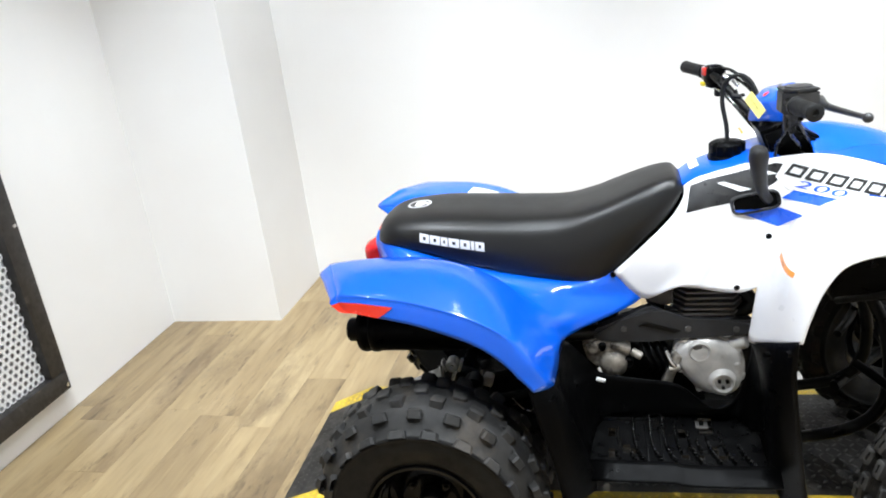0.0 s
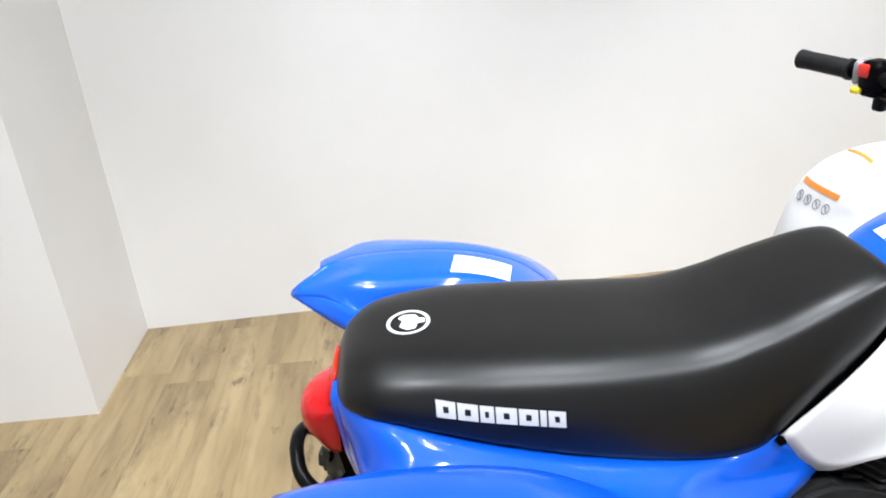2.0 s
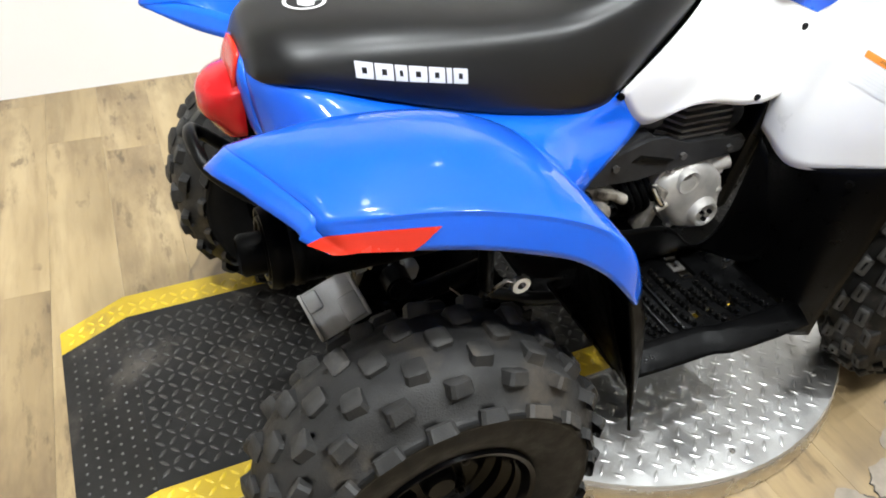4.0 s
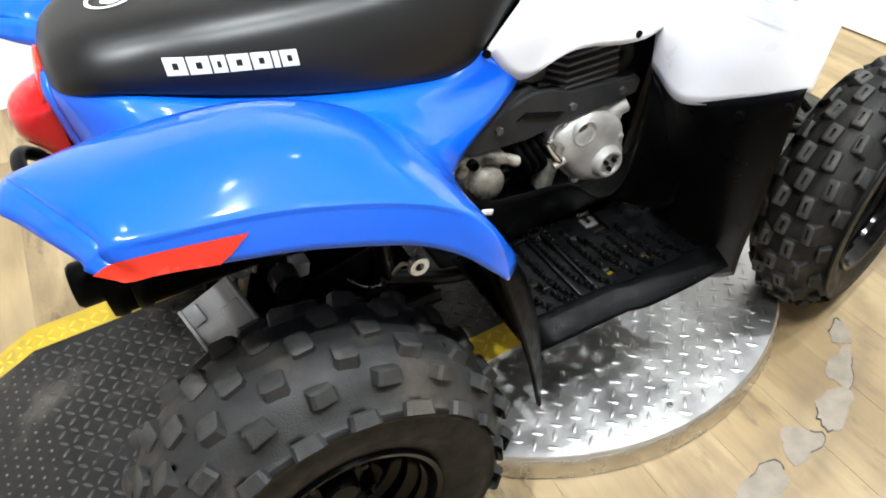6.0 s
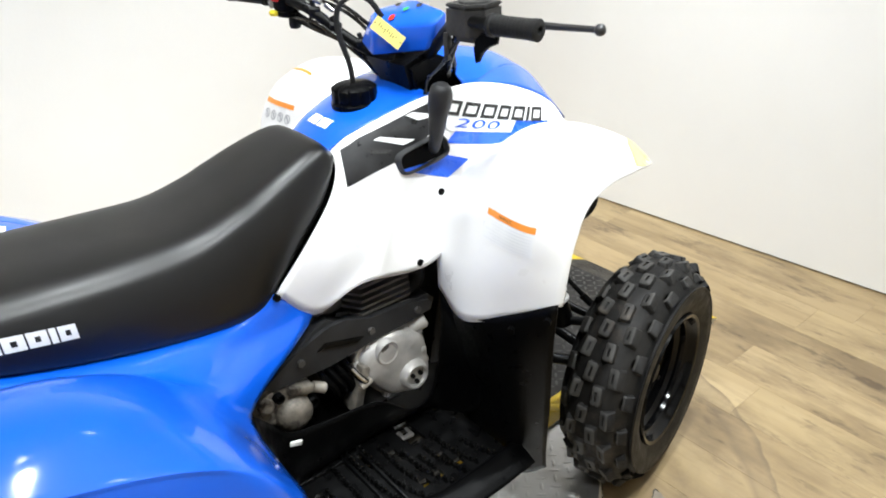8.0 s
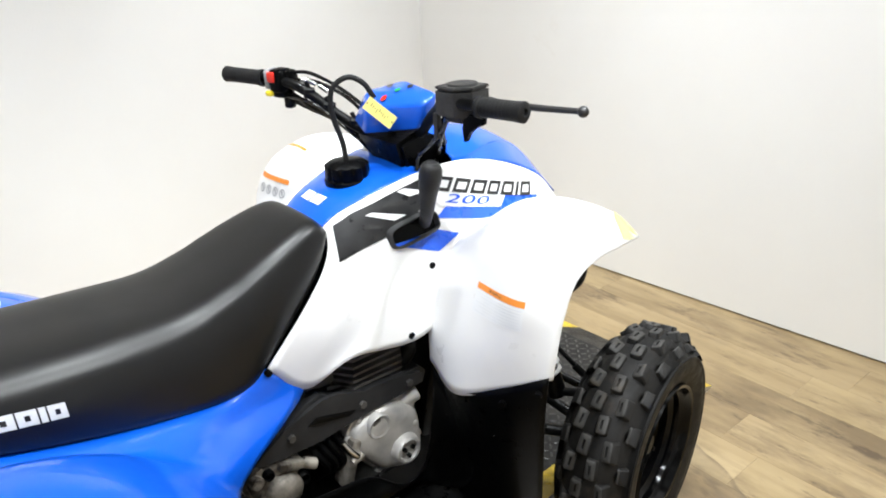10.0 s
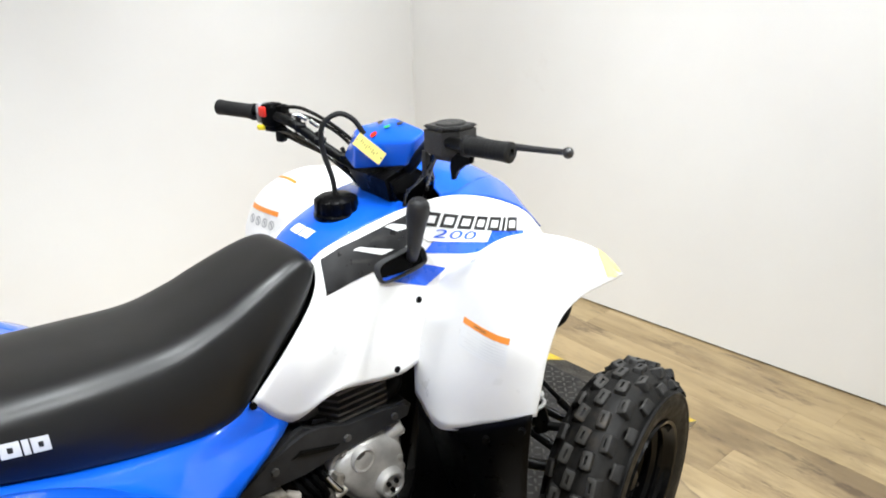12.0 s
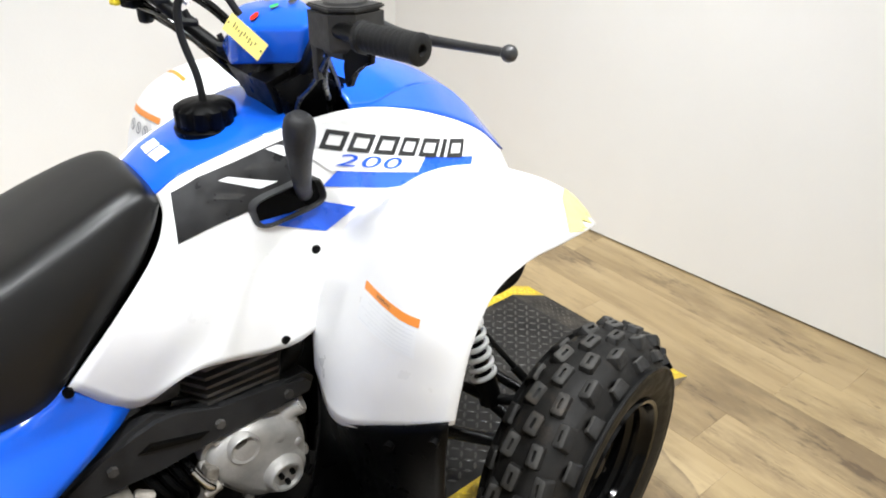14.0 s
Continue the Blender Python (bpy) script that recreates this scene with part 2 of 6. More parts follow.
def wood(center):
    """Weathered oak-look vinyl planks, grain along y, with tyre marks in rings round the turntable."""
    m = material("oak_plank", (0.4, 0.3, 0.19), 0.4)
    info = m.node_tree.nodes.new("ShaderNodeObjectInfo")
    geo = m.node_tree.nodes.new("ShaderNodeNewGeometry")
    shift = m.node_tree.nodes.new("ShaderNodeVectorMath")
    shift.operation = "MULTIPLY_ADD"
    comb = m.node_tree.nodes.new("ShaderNodeCombineXYZ")
    for k in range(3):
        link(m, info.outputs["Random"], comb.inputs[k])
    link(m, comb.outputs[0], shift.inputs[0])
    shift.inputs[1].default_value = (17.0, 29.0, 5.0)
    link(m, geo.outputs["Position"], shift.inputs[2])
    def along(sy, scale, detail, rough):
        mp = node(m, "ShaderNodeMapping", Scale=(1.0, sy, 1.0))
        link(m, shift.outputs[0], mp.inputs["Vector"])
        return noise_tex(m, mp.outputs["Vector"], scale, detail, rough)
    streak = along(0.09, 34.0, 6, 0.6)
    c = ramp(m, along(0.16, 9.0, 5, 0.55), [(0.30, (0.245, 0.178, 0.092)), (0.50, (0.318, 0.236, 0.125)), (0.70, (0.396, 0.304, 0.170))])
    c = mix(m, ramp(m, streak, [(0.30, 0.50), (0.52, 0.0)]), c, (0.180, 0.125, 0.065))
    worn_patch = ramp(m, along(0.35, 4.2, 6, 0.66), [(0.50, 0.0), (0.65, 0.82)])
    c = mix(m, worn_patch, c, (0.158, 0.110, 0.059))
    fleck = mix(m, 1.0, ramp(m, along(0.22, 30.0, 5, 0.7), [(0.56, 0.0), (0.64, 0.8)]), ramp(m, along(0.35, 4.2, 6, 0.66), [(0.42, 0.08), (0.62, 1.0)]), "MULTIPLY")
    c = mix(m, fleck, c, (0.085, 0.056, 0.030))
    c = mix(m, ramp(m, along(0.55, 13.0, 3, 0.5), [(0.70, 0.0), (0.76, 0.75)]), c, (0.080, 0.052, 0.028))
    tone = ramp(m, info.outputs["Random"], [(0.0, (0.85, 0.83, 0.81)), (0.35, (0.98, 0.96, 0.94)), (0.7, (1.03, 1.02, 0.99)), (1.0, (1.10, 1.10, 1.09))])
    c = mix(m, 1.0, c, tone, "MULTIPLY")
    flat = m.node_tree.nodes.new("ShaderNodeVectorMath")
    flat.operation = "DISTANCE"
    link(m, geo.outputs["Position"], flat.inputs[0])
    flat.inputs[1].default_value = (*center, 0.0)
    warp = node(m, "ShaderNodeMath")
    warp.operation = "MULTIPLY_ADD"
    link(m, noise_tex(m, geo.outputs["Position"], 3.0, 3), warp.inputs[0])
    warp.inputs[1].default_value = 0.10
    link(m, flat.outputs["Value"], warp.inputs[2])
    ring = ramp(m, warp.outputs[0], [(0.66, 0.0), (0.70, 0.4), (0.735, 0.15), (0.77, 0.5), (0.80, 0.2), (0.84, 0.18), (0.88, 0.30), (0.93, 0.16), (0.945, 0.58), (0.958, 0.38), (0.985, 0.34), (0.998, 0.85), (1.014, 0.40), (1.030, 0.80), (1.046, 0.25), (1.060, 0.45), (1.080, 0.0)])
    scuff = mix(m, 1.0, ring, ramp(m, noise_tex(m, geo.outputs["Position"], 7.0, 6, 0.7), [(0.32, 0.0), (0.54, 1.0)]), "MULTIPLY")
    c = mix(m, scuff, c, (0.125, 0.088, 0.055))
    link(m, c, bsdf(m).inputs["Base Color"])
    link(m, ramp(m, streak, [(0.3, 0.46), (0.7, 0.30)]), bsdf(m).inputs["Roughness"])
    bump(m, streak, 0.12, 0.002)
    return m


TABLE = (0.612, 0.075)
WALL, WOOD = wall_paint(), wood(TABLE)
SOUTH_PAINT = worn("south_wall_paint", (0.78, 0.775, 0.765), 0.7, vary=0.06, relief=0.1, scale=3.0)
SUBFLOOR = worn("subfloor", (0.03, 0.025, 0.02), 0.9)
SCUFF = worn("grey_residue", (0.205, 0.172, 0.132), 0.6, vary=0.18, scale=30.0)
FRAME_WOOD = worn("black_frame", (0.020, 0.018, 0.017), 0.45, vary=0.5, relief=0.3, grain=120.0, scale=30.0, dirt=(0.09, 0.08, 0.07), dirt_at=0.6)
PANEL_WHITE = worn("white_mesh", (0.78, 0.78, 0.78), 0.5, vary=0.03)


# ---- geometry helpers ----
ORIGIN = {}


def mesh_from(name, bm, mat, smooth=False):
    bmesh.ops.recalc_face_normals(bm, faces=bm.faces)
    me = bpy.data.meshes.new(name)
    bm.to_mesh(me)
    bm.free()
    me.materials.append(mat)
    if smooth:
        me.polygons.foreach_set("use_smooth", [True] * len(me.polygons))
        me.set_sharp_from_angle(angle=radians(42))
    return me


def thing(name, at, label, category, group="", kind=""):
    ob = new(name)
    ob.empty_display_size = 0.1
    ob.matrix_basis = Matrix.Translation(at)
    ORIGIN[ob.name] = Vector(at)
    return tagged(ob, label, category, group, kind)


def part(name, bm, mat, parent=None, label="", smooth=True):
    """One mesh object, built in world coordinates, under a thing or a part."""
    ob = new(name, mesh_from(name, bm, mat, smooth))
    if parent is not None:
        ob.parent = parent
        ob.matrix_parent_inverse = Matrix.Translation(-ORIGIN[parent.name])
    ORIGIN[ob.name] = Vector((0, 0, 0))
    return tagged(ob, label)


def solid(ob, thick, offset=-1.0):
    s = ob.modifiers.new("thickness", "SOLIDIFY")
    s.thickness, s.offset = thick, offset
    return ob


def rounded(ob, width, seg=2):
    b = ob.modifiers.new("edges", "BEVEL")
    b.width, b.segments, b.limit_method, b.angle_limit = width, seg, "ANGLE", radians(35)
    return ob


def catmull(p, n):
    """A smooth curve through the points p, n steps between each two."""
    p = [Vector(q) for q in p]
    ext = [2 * p[0] - p[1], *p, 2 * p[-1] - p[-2]]
    out = []
    for i in range(len(p) - 1):
        a, b, c, d = ext[i:i + 4]
        for k in range(n):
            t = k / n
            out.append(0.5 * (2 * b + (c - a) * t + (2 * a - 5 * b + 4 * c - d) * t * t + (3 * b - a - 3 * c + d) * t ** 3))
    return out + [p[-1]]


def net(ctrl, nu=6, nv=6):
    rows = [catmull(r, nv) for r in ctrl]
    cols = [catmull(c, nu) for c in zip(*rows)]
    return [list(r) for r in zip(*cols)]


def sheet(bm, grid, close=False, flip=1):
    vs = [[bm.verts.new((p[0], p[1] * flip, p[2])) for p in r] for r in grid]
    for i in range(len(vs) - 1):
        m = len(vs[i])
        for j in range(m if close else m - 1):
            k = (j + 1) % m
            bm.faces.new((vs[i][j], vs[i + 1][j], vs[i + 1][k], vs[i][k]))
    return vs


def box(bm, center, size, rot=None, bevel=0.0, seg=2):
    m = Matrix.Translation(center) @ (rot.to_4x4() if rot else Matrix()) @ Matrix.Diagonal((*size, 1))
    made = bmesh.ops.create_cube(bm, size=1.0, matrix=m)["verts"]
    if bevel:
        edges = list({e for v in made for e in v.link_edges})
        bmesh.ops.bevel(bm, geom=edges, offset=bevel, segments=seg, affect="EDGES", profile=0.5)


def frame_along(d):
    return Vector(d).to_track_quat("Z", "Y").to_matrix()


def rod(bm, a, b, r, r2=None, seg=16, bevel=0.0):
    a, b = Vector(a), Vector(b)
    m = Matrix.Translation((a + b) / 2) @ frame_along(b - a).to_4x4()
    made = bmesh.ops.create_cone(bm, cap_ends=True, segments=seg, radius1=r, radius2=r if r2 is None else r2, depth=(b - a).length, matrix=m)["verts"]
    if bevel:
        caps = [f for f in {f for v in made for f in v.link_faces} if len(f.verts) > 4]
        bmesh.ops.bevel(bm, geom=[e for f in caps for e in f.edges], offset=bevel, segments=2, affect="EDGES")


def tube(bm, points, r, seg=12, n=6, flat=1.0):
    """A tube along a smooth curve. r: one radius, or one for each point."""
    path = catmull(points, n)
    radii = [r] * len(path) if isinstance(r, (int, float)) else [q[0] for q in catmull([(a, 0, 0) for a in r], n)]
    up, rings, s = Vector((0, 0.13, 1)).normalized(), [], None
    for i, p in enumerate(path):
        d = (path[min(i + 1, len(path) - 1)] - path[max(i - 1, 0)]).normalized()
        if s is None:
            s = d.cross(up) if d.cross(up).length > 0.1 else d.cross(Vector((1, 0, 0)))
        s = (s - d * s.dot(d)).normalized()
        w = s.cross(d).normalized()
        rings.append([p + (s * math.cos(a) + w * math.sin(a) * flat) * radii[i] for a in (2 * math.pi * k / seg for k in range(seg))])
    vs = sheet(bm, rings, close=True)
    bm.faces.new(vs[0])
    bm.faces.new(vs[-1])


def lathe(bm, profile, seg=48, axis="y", center=(0, 0, 0)):
    """Turns (along, radius) pairs round an axis."""
    rings = []
    for h, r in profile:
        ring = []
        for k in range(seg):
            a = 2 * math.pi * k / seg
            c, s = r * math.cos(a), r * math.sin(a)
            ring.append(Vector(center) + Vector({"x": (h, c, s), "y": (c, h, s), "z": (c, s, h)}[axis]))
        rings.append(ring)
    return sheet(bm, rings, close=True)


def prism(bm, outline, y0, y1, bevel=0.0, plane="xz"):
    """An outline drawn in a plane, given depth across it."""
    put = {"xz": lambda p, d: (p[0], d, p[1]), "xy": lambda p, d: (p[0], p[1], d), "yz": lambda p, d: (d, p[0], p[1])}[plane]
    a = [bm.verts.new(put(p, y0)) for p in outline]
    b = [bm.verts.new(put(p, y1)) for p in outline]
    f = [bm.faces.new(a), bm.faces.new(b[::-1])]
    for i in range(len(a)):
        j = (i + 1) % len(a)
        f.append(bm.faces.new((a[i], b[i], b[j], a[j])))
    if bevel:
        bmesh.ops.bevel(bm, geom=[e for q in f[:2] for e in q.edges], offset=bevel, segments=2, affect="EDGES")


def bvh_of(*obs):
    from mathutils.bvhtree import BVHTree
    vs, fs = [], []
    for ob in obs:
        k = len(vs)
        vs += [v.co.copy() for v in ob.data.vertices]
        fs += [[k + i for i in p.vertices] for p in ob.data.polygons]
    return BVHTree.FromPolygons(vs, fs)


def dress(bm, tree, along, start, lift, cell=0.012):
    """Cuts a flat mesh into cells and lays it on a surface, seen along an axis."""
    k = "xyz".index(along[1])
    sign = -1 if along[0] == "-" else 1
    for ax in range(3):
        if ax == k:
            continue
        lo, hi = min(v.co[ax] for v in bm.verts), max(v.co[ax] for v in bm.verts)
        no = [0, 0, 0]
        no[ax] = 1
        q = lo + cell
        while q < hi:
            co = [0, 0, 0]
            co[ax] = q
            bmesh.ops.bisect_plane(bm, geom=bm.verts[:] + bm.edges[:] + bm.faces[:], plane_co=co, plane_no=no)
            q += cell
    bmesh.ops.triangulate(bm, faces=[f for f in bm.faces if len(f.verts) > 4])
    d = Vector((0, 0, 0))
    d[k] = sign
    gone = []
    for v in bm.verts:
        o = v.co.copy()
        o[k] = start
        hit, nrm, _, _ = tree.ray_cast(o, d)
        if hit is None:
            gone.append(v)
            continue
        if nrm.dot(d) > 0:
            nrm = -nrm
        v.co = hit + nrm * lift
    bmesh.ops.delete(bm, geom=gone, context="VERTS")


def decal(name, outlines, tree, mat, parent, along="+y", start=-1.0, lift=0.0015, label="", cell=0.012):
    """Flat prints with the given outlines, laid on a surface."""
    bm = bmesh.new()
    for o in outlines:
        pts = [(p[0], start, p[1]) for p in o] if along[1] == "y" else [(p[0], p[1], start) for p in o] if along[1] == "z" else [(start, p[0], p[1]) for p in o]
        bm.faces.new([bm.verts.new(p) for p in pts])
    dress(bm, tree, along, start, lift, cell)
    return part(name, bm, mat, parent, label)


def words(text, size, shear=0.0, spacing=1.0):
    """Flat mesh of built-in letters in the xy plane."""
    cu = bpy.data.curves.new("words", "FONT")
    cu.body, cu.size, cu.shear, cu.space_character, cu.resolution_u = text, size, shear, spacing, 3
    ob = bpy.data.objects.new("words", cu)
    scene.collection.objects.link(ob)
    me = ob.evaluated_get(bpy.context.evaluated_depsgraph_get()).to_mesh()
    bm = bmesh.new()
    bm.from_mesh(me)
    bpy.data.objects.remove(ob)
    bpy.data.curves.remove(cu)
    return bm


# ---- the room ----
def wall(name, corners, z0, z1, label, mat=WALL, category="wall"):
    bm = bmesh.new()
    prism(bm, corners, z0, z1, plane="xy")
    return tagged(part(name, bm, mat, None, "", smooth=False), label, category, kind="structure")


def north(x):
    return 1.534 + 0.0484 * x


def east(y):
    return 2.217 - 0.0734 * y


SOUTH = -3.0
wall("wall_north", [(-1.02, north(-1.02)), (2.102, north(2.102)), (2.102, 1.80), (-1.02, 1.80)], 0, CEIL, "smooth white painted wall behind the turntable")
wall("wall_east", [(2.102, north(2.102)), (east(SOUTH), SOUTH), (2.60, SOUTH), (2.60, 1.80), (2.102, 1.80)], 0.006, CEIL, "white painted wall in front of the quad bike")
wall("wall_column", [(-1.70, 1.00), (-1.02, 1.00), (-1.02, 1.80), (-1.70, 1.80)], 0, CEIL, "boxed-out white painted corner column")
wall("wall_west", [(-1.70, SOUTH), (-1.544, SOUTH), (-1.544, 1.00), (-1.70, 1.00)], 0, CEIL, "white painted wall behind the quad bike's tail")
# unseen wall, added white and lit so the seat side reflects it
wall("wall_south", [(-1.70, SOUTH - 0.15), (2.60, SOUTH - 0.15), (2.60, SOUTH), (-1.70, SOUTH)], 0, CEIL, "plain white wall out of view, added and lit for its reflection", SOUTH_PAINT)
bm = bmesh.new()
box(bm, (0.45, -0.6, CEIL + 0.06), (4.6, 5.2, 0.12))
tagged(part("ceiling", bm, CEILING, None, "", smooth=False), "plain grey painted ceiling", "ceiling", kind="structure")


def downlight(x, y):
    t = thing("downlight", (x, y, CEIL), "round white recessed ceiling downlight, lit", "ceiling light", "ceiling downlights")
    bm = bmesh.new()
    lathe(bm, [(CEIL - 0.012, 0.046), (CEIL - 0.014, 0.060), (CEIL - 0.004, 0.068), (CEIL + 0.002, 0.068)], 32, "z", (x, y, 0))
    part("trim_ring", bm, PANEL_WHITE, t)
    bm = bmesh.new()
    lathe(bm, [(CEIL - 0.006, 0.0005), (CEIL - 0.006, 0.047)], 32, "z", (x, y, 0))
    part("diffuser", bm, LAMPGLASS, t)


for lx, ly in DOWNLIGHTS:
    downlight(lx, ly)


def wall_grille():
    """A white perforated board in a black timber frame on the west wall."""
    x0, y0, y1, z0, z1, w = -1.544, -1.10, 0.277, 0.105, 2.05, 0.072
    t = thing("wall_panel", (x0, y0, z0), "white perforated board in a scuffed black timber frame on the wall", "wall panel")
    for a, b, c, d in ((y0, y1, z0, z0 + w), (y0, y1, z1 - w, z1), (y0, y0 + w, z0 + w, z1 - w), (y1 - w, y1, z0 + w, z1 - w)):
        bm = bmesh.new()
        box(bm, (x0 + 0.024, (a + b) / 2, (c + d) / 2), (0.044, b - a - 0.001, d - c - 0.001), bevel=0.003)
        part("frame_rail", bm, FRAME_WOOD, t)
    bm = bmesh.new()
    box(bm, (x0 + 0.006, (y0 + y1) / 2, (z0 + z1) / 2), (0.008, y1 - y0 - 2 * w, z1 - z0 - 2 * w))
    part("backing", bm, GREYINK, t, "grey backing behind the mesh", smooth=False)
    verts, faces = [], []
    step, hole = 0.026, 0.0085
    for r in range(int((z1 - z0 - 2 * w) / (step * 0.87))):
        zc = z0 + w + (r + 0.5) * step * 0.87
        for c in range(int(0.62 / step)):
            yc = y1 - w - (c + 0.5 + 0.5 * (r % 2)) * step
            k = len(verts)
            ring = [(math.cos(math.pi * (2 * i + 1) / 6), math.sin(math.pi * (2 * i + 1) / 6)) for i in range(6)]
            verts += [(x0 + 0.016, yc + step * 0.577 * q, zc + step * 0.577 * s) for q, s in ring] + [(x0 + 0.016, yc + hole * q, zc + hole * s) for q, s in ring]
            faces += [(k + i, k + (i + 1) % 6, k + 6 + (i + 1) % 6, k + 6 + i) for i in range(6)]
    me = bpy.data.meshes.new("mesh_sheet")
    me.from_pydata(verts, [], faces)
    me.materials.append(PANEL_WHITE)
    ob = new("mesh_sheet", me)
    ob.parent, ob.matrix_parent_inverse = t, Matrix.Translation(-ORIGIN[t.name])
    tagged(ob, "white expanded mesh", kind="stuff")
    for zc in (z0 + 0.02, z0 + 0.62, z0 + 1.25):
        bm = bmesh.new()
        rod(bm, (x0 + 0.045, y1 - 0.015, zc), (x0 + 0.049, y1 - 0.015, zc), 0.007, bevel=0.001)
        part("screw", bm, STEEL, t)


wall_grille()


# ---- turntable ----
DISK_Z, DISK_R, DECK_Z = 0.052, 0.548, 0.060


def tread_bars(name, spots, size, mat, parent, z):
    """Raised lens-shaped bars of tread plate."""
    verts, faces = [], []
    for x, y, a, zz in spots:
        c, s = math.cos(a), math.sin(a)
        k = len(verts)
        for u, v, h in ((-1, 0, 0), (-0.4, -1, 0), (0.4, -1, 0), (1, 0, 0), (0.4, 1, 0), (-0.4, 1, 0), (-0.45, 0, 1), (0.45, 0, 1)):
            p, q = u * size[0], v * size[1]
            verts.append((x + p * c - q * s, y + p * s + q * c, zz + z + h * size[2]))
        faces += [(k, k + 1, k + 6), (k + 1, k + 2, k + 7, k + 6), (k + 2, k + 3, k + 7), (k + 3, k + 4, k + 7), (k + 4, k + 5, k + 6, k + 7), (k + 5, k, k + 6)]
    me = bpy.data.meshes.new(name)
    me.from_pydata(verts, [], faces)
    me.materials.append(mat)
    me.polygons.foreach_set("use_smooth", [True] * len(me.polygons))
    ob = new(name, me)
    ob.parent, ob.matrix_parent_inverse = parent, Matrix.Translation(-ORIGIN[parent.name])
    return tagged(ob, kind="stuff")


HALF_L, KINK, HALF_W, END_W, STRIPE = 1.142, 1.005, 0.288, 0.282, 0.066
DECK_Y = 0.118
DECK_TURN = Matrix.Translation((TABLE[0], DECK_Y, 0)) @ Matrix.Rotation(0.035, 4, "Z") @ Matrix.Translation((-TABLE[0], -DECK_Y, 0))


def deck_half(x):
    u = abs(x - TABLE[0])
    return HALF_W if u < KINK else HALF_W + (END_W - HALF_W) * min(1.0, (u - KINK) / (HALF_L - KINK))


def deck_height(x):
    u = abs(x - TABLE[0])
    k = min(1.0, max(0.0, (u - KINK) / (HALF_L - KINK)))
    return DECK_Z * (1 - k) + 0.004 * k


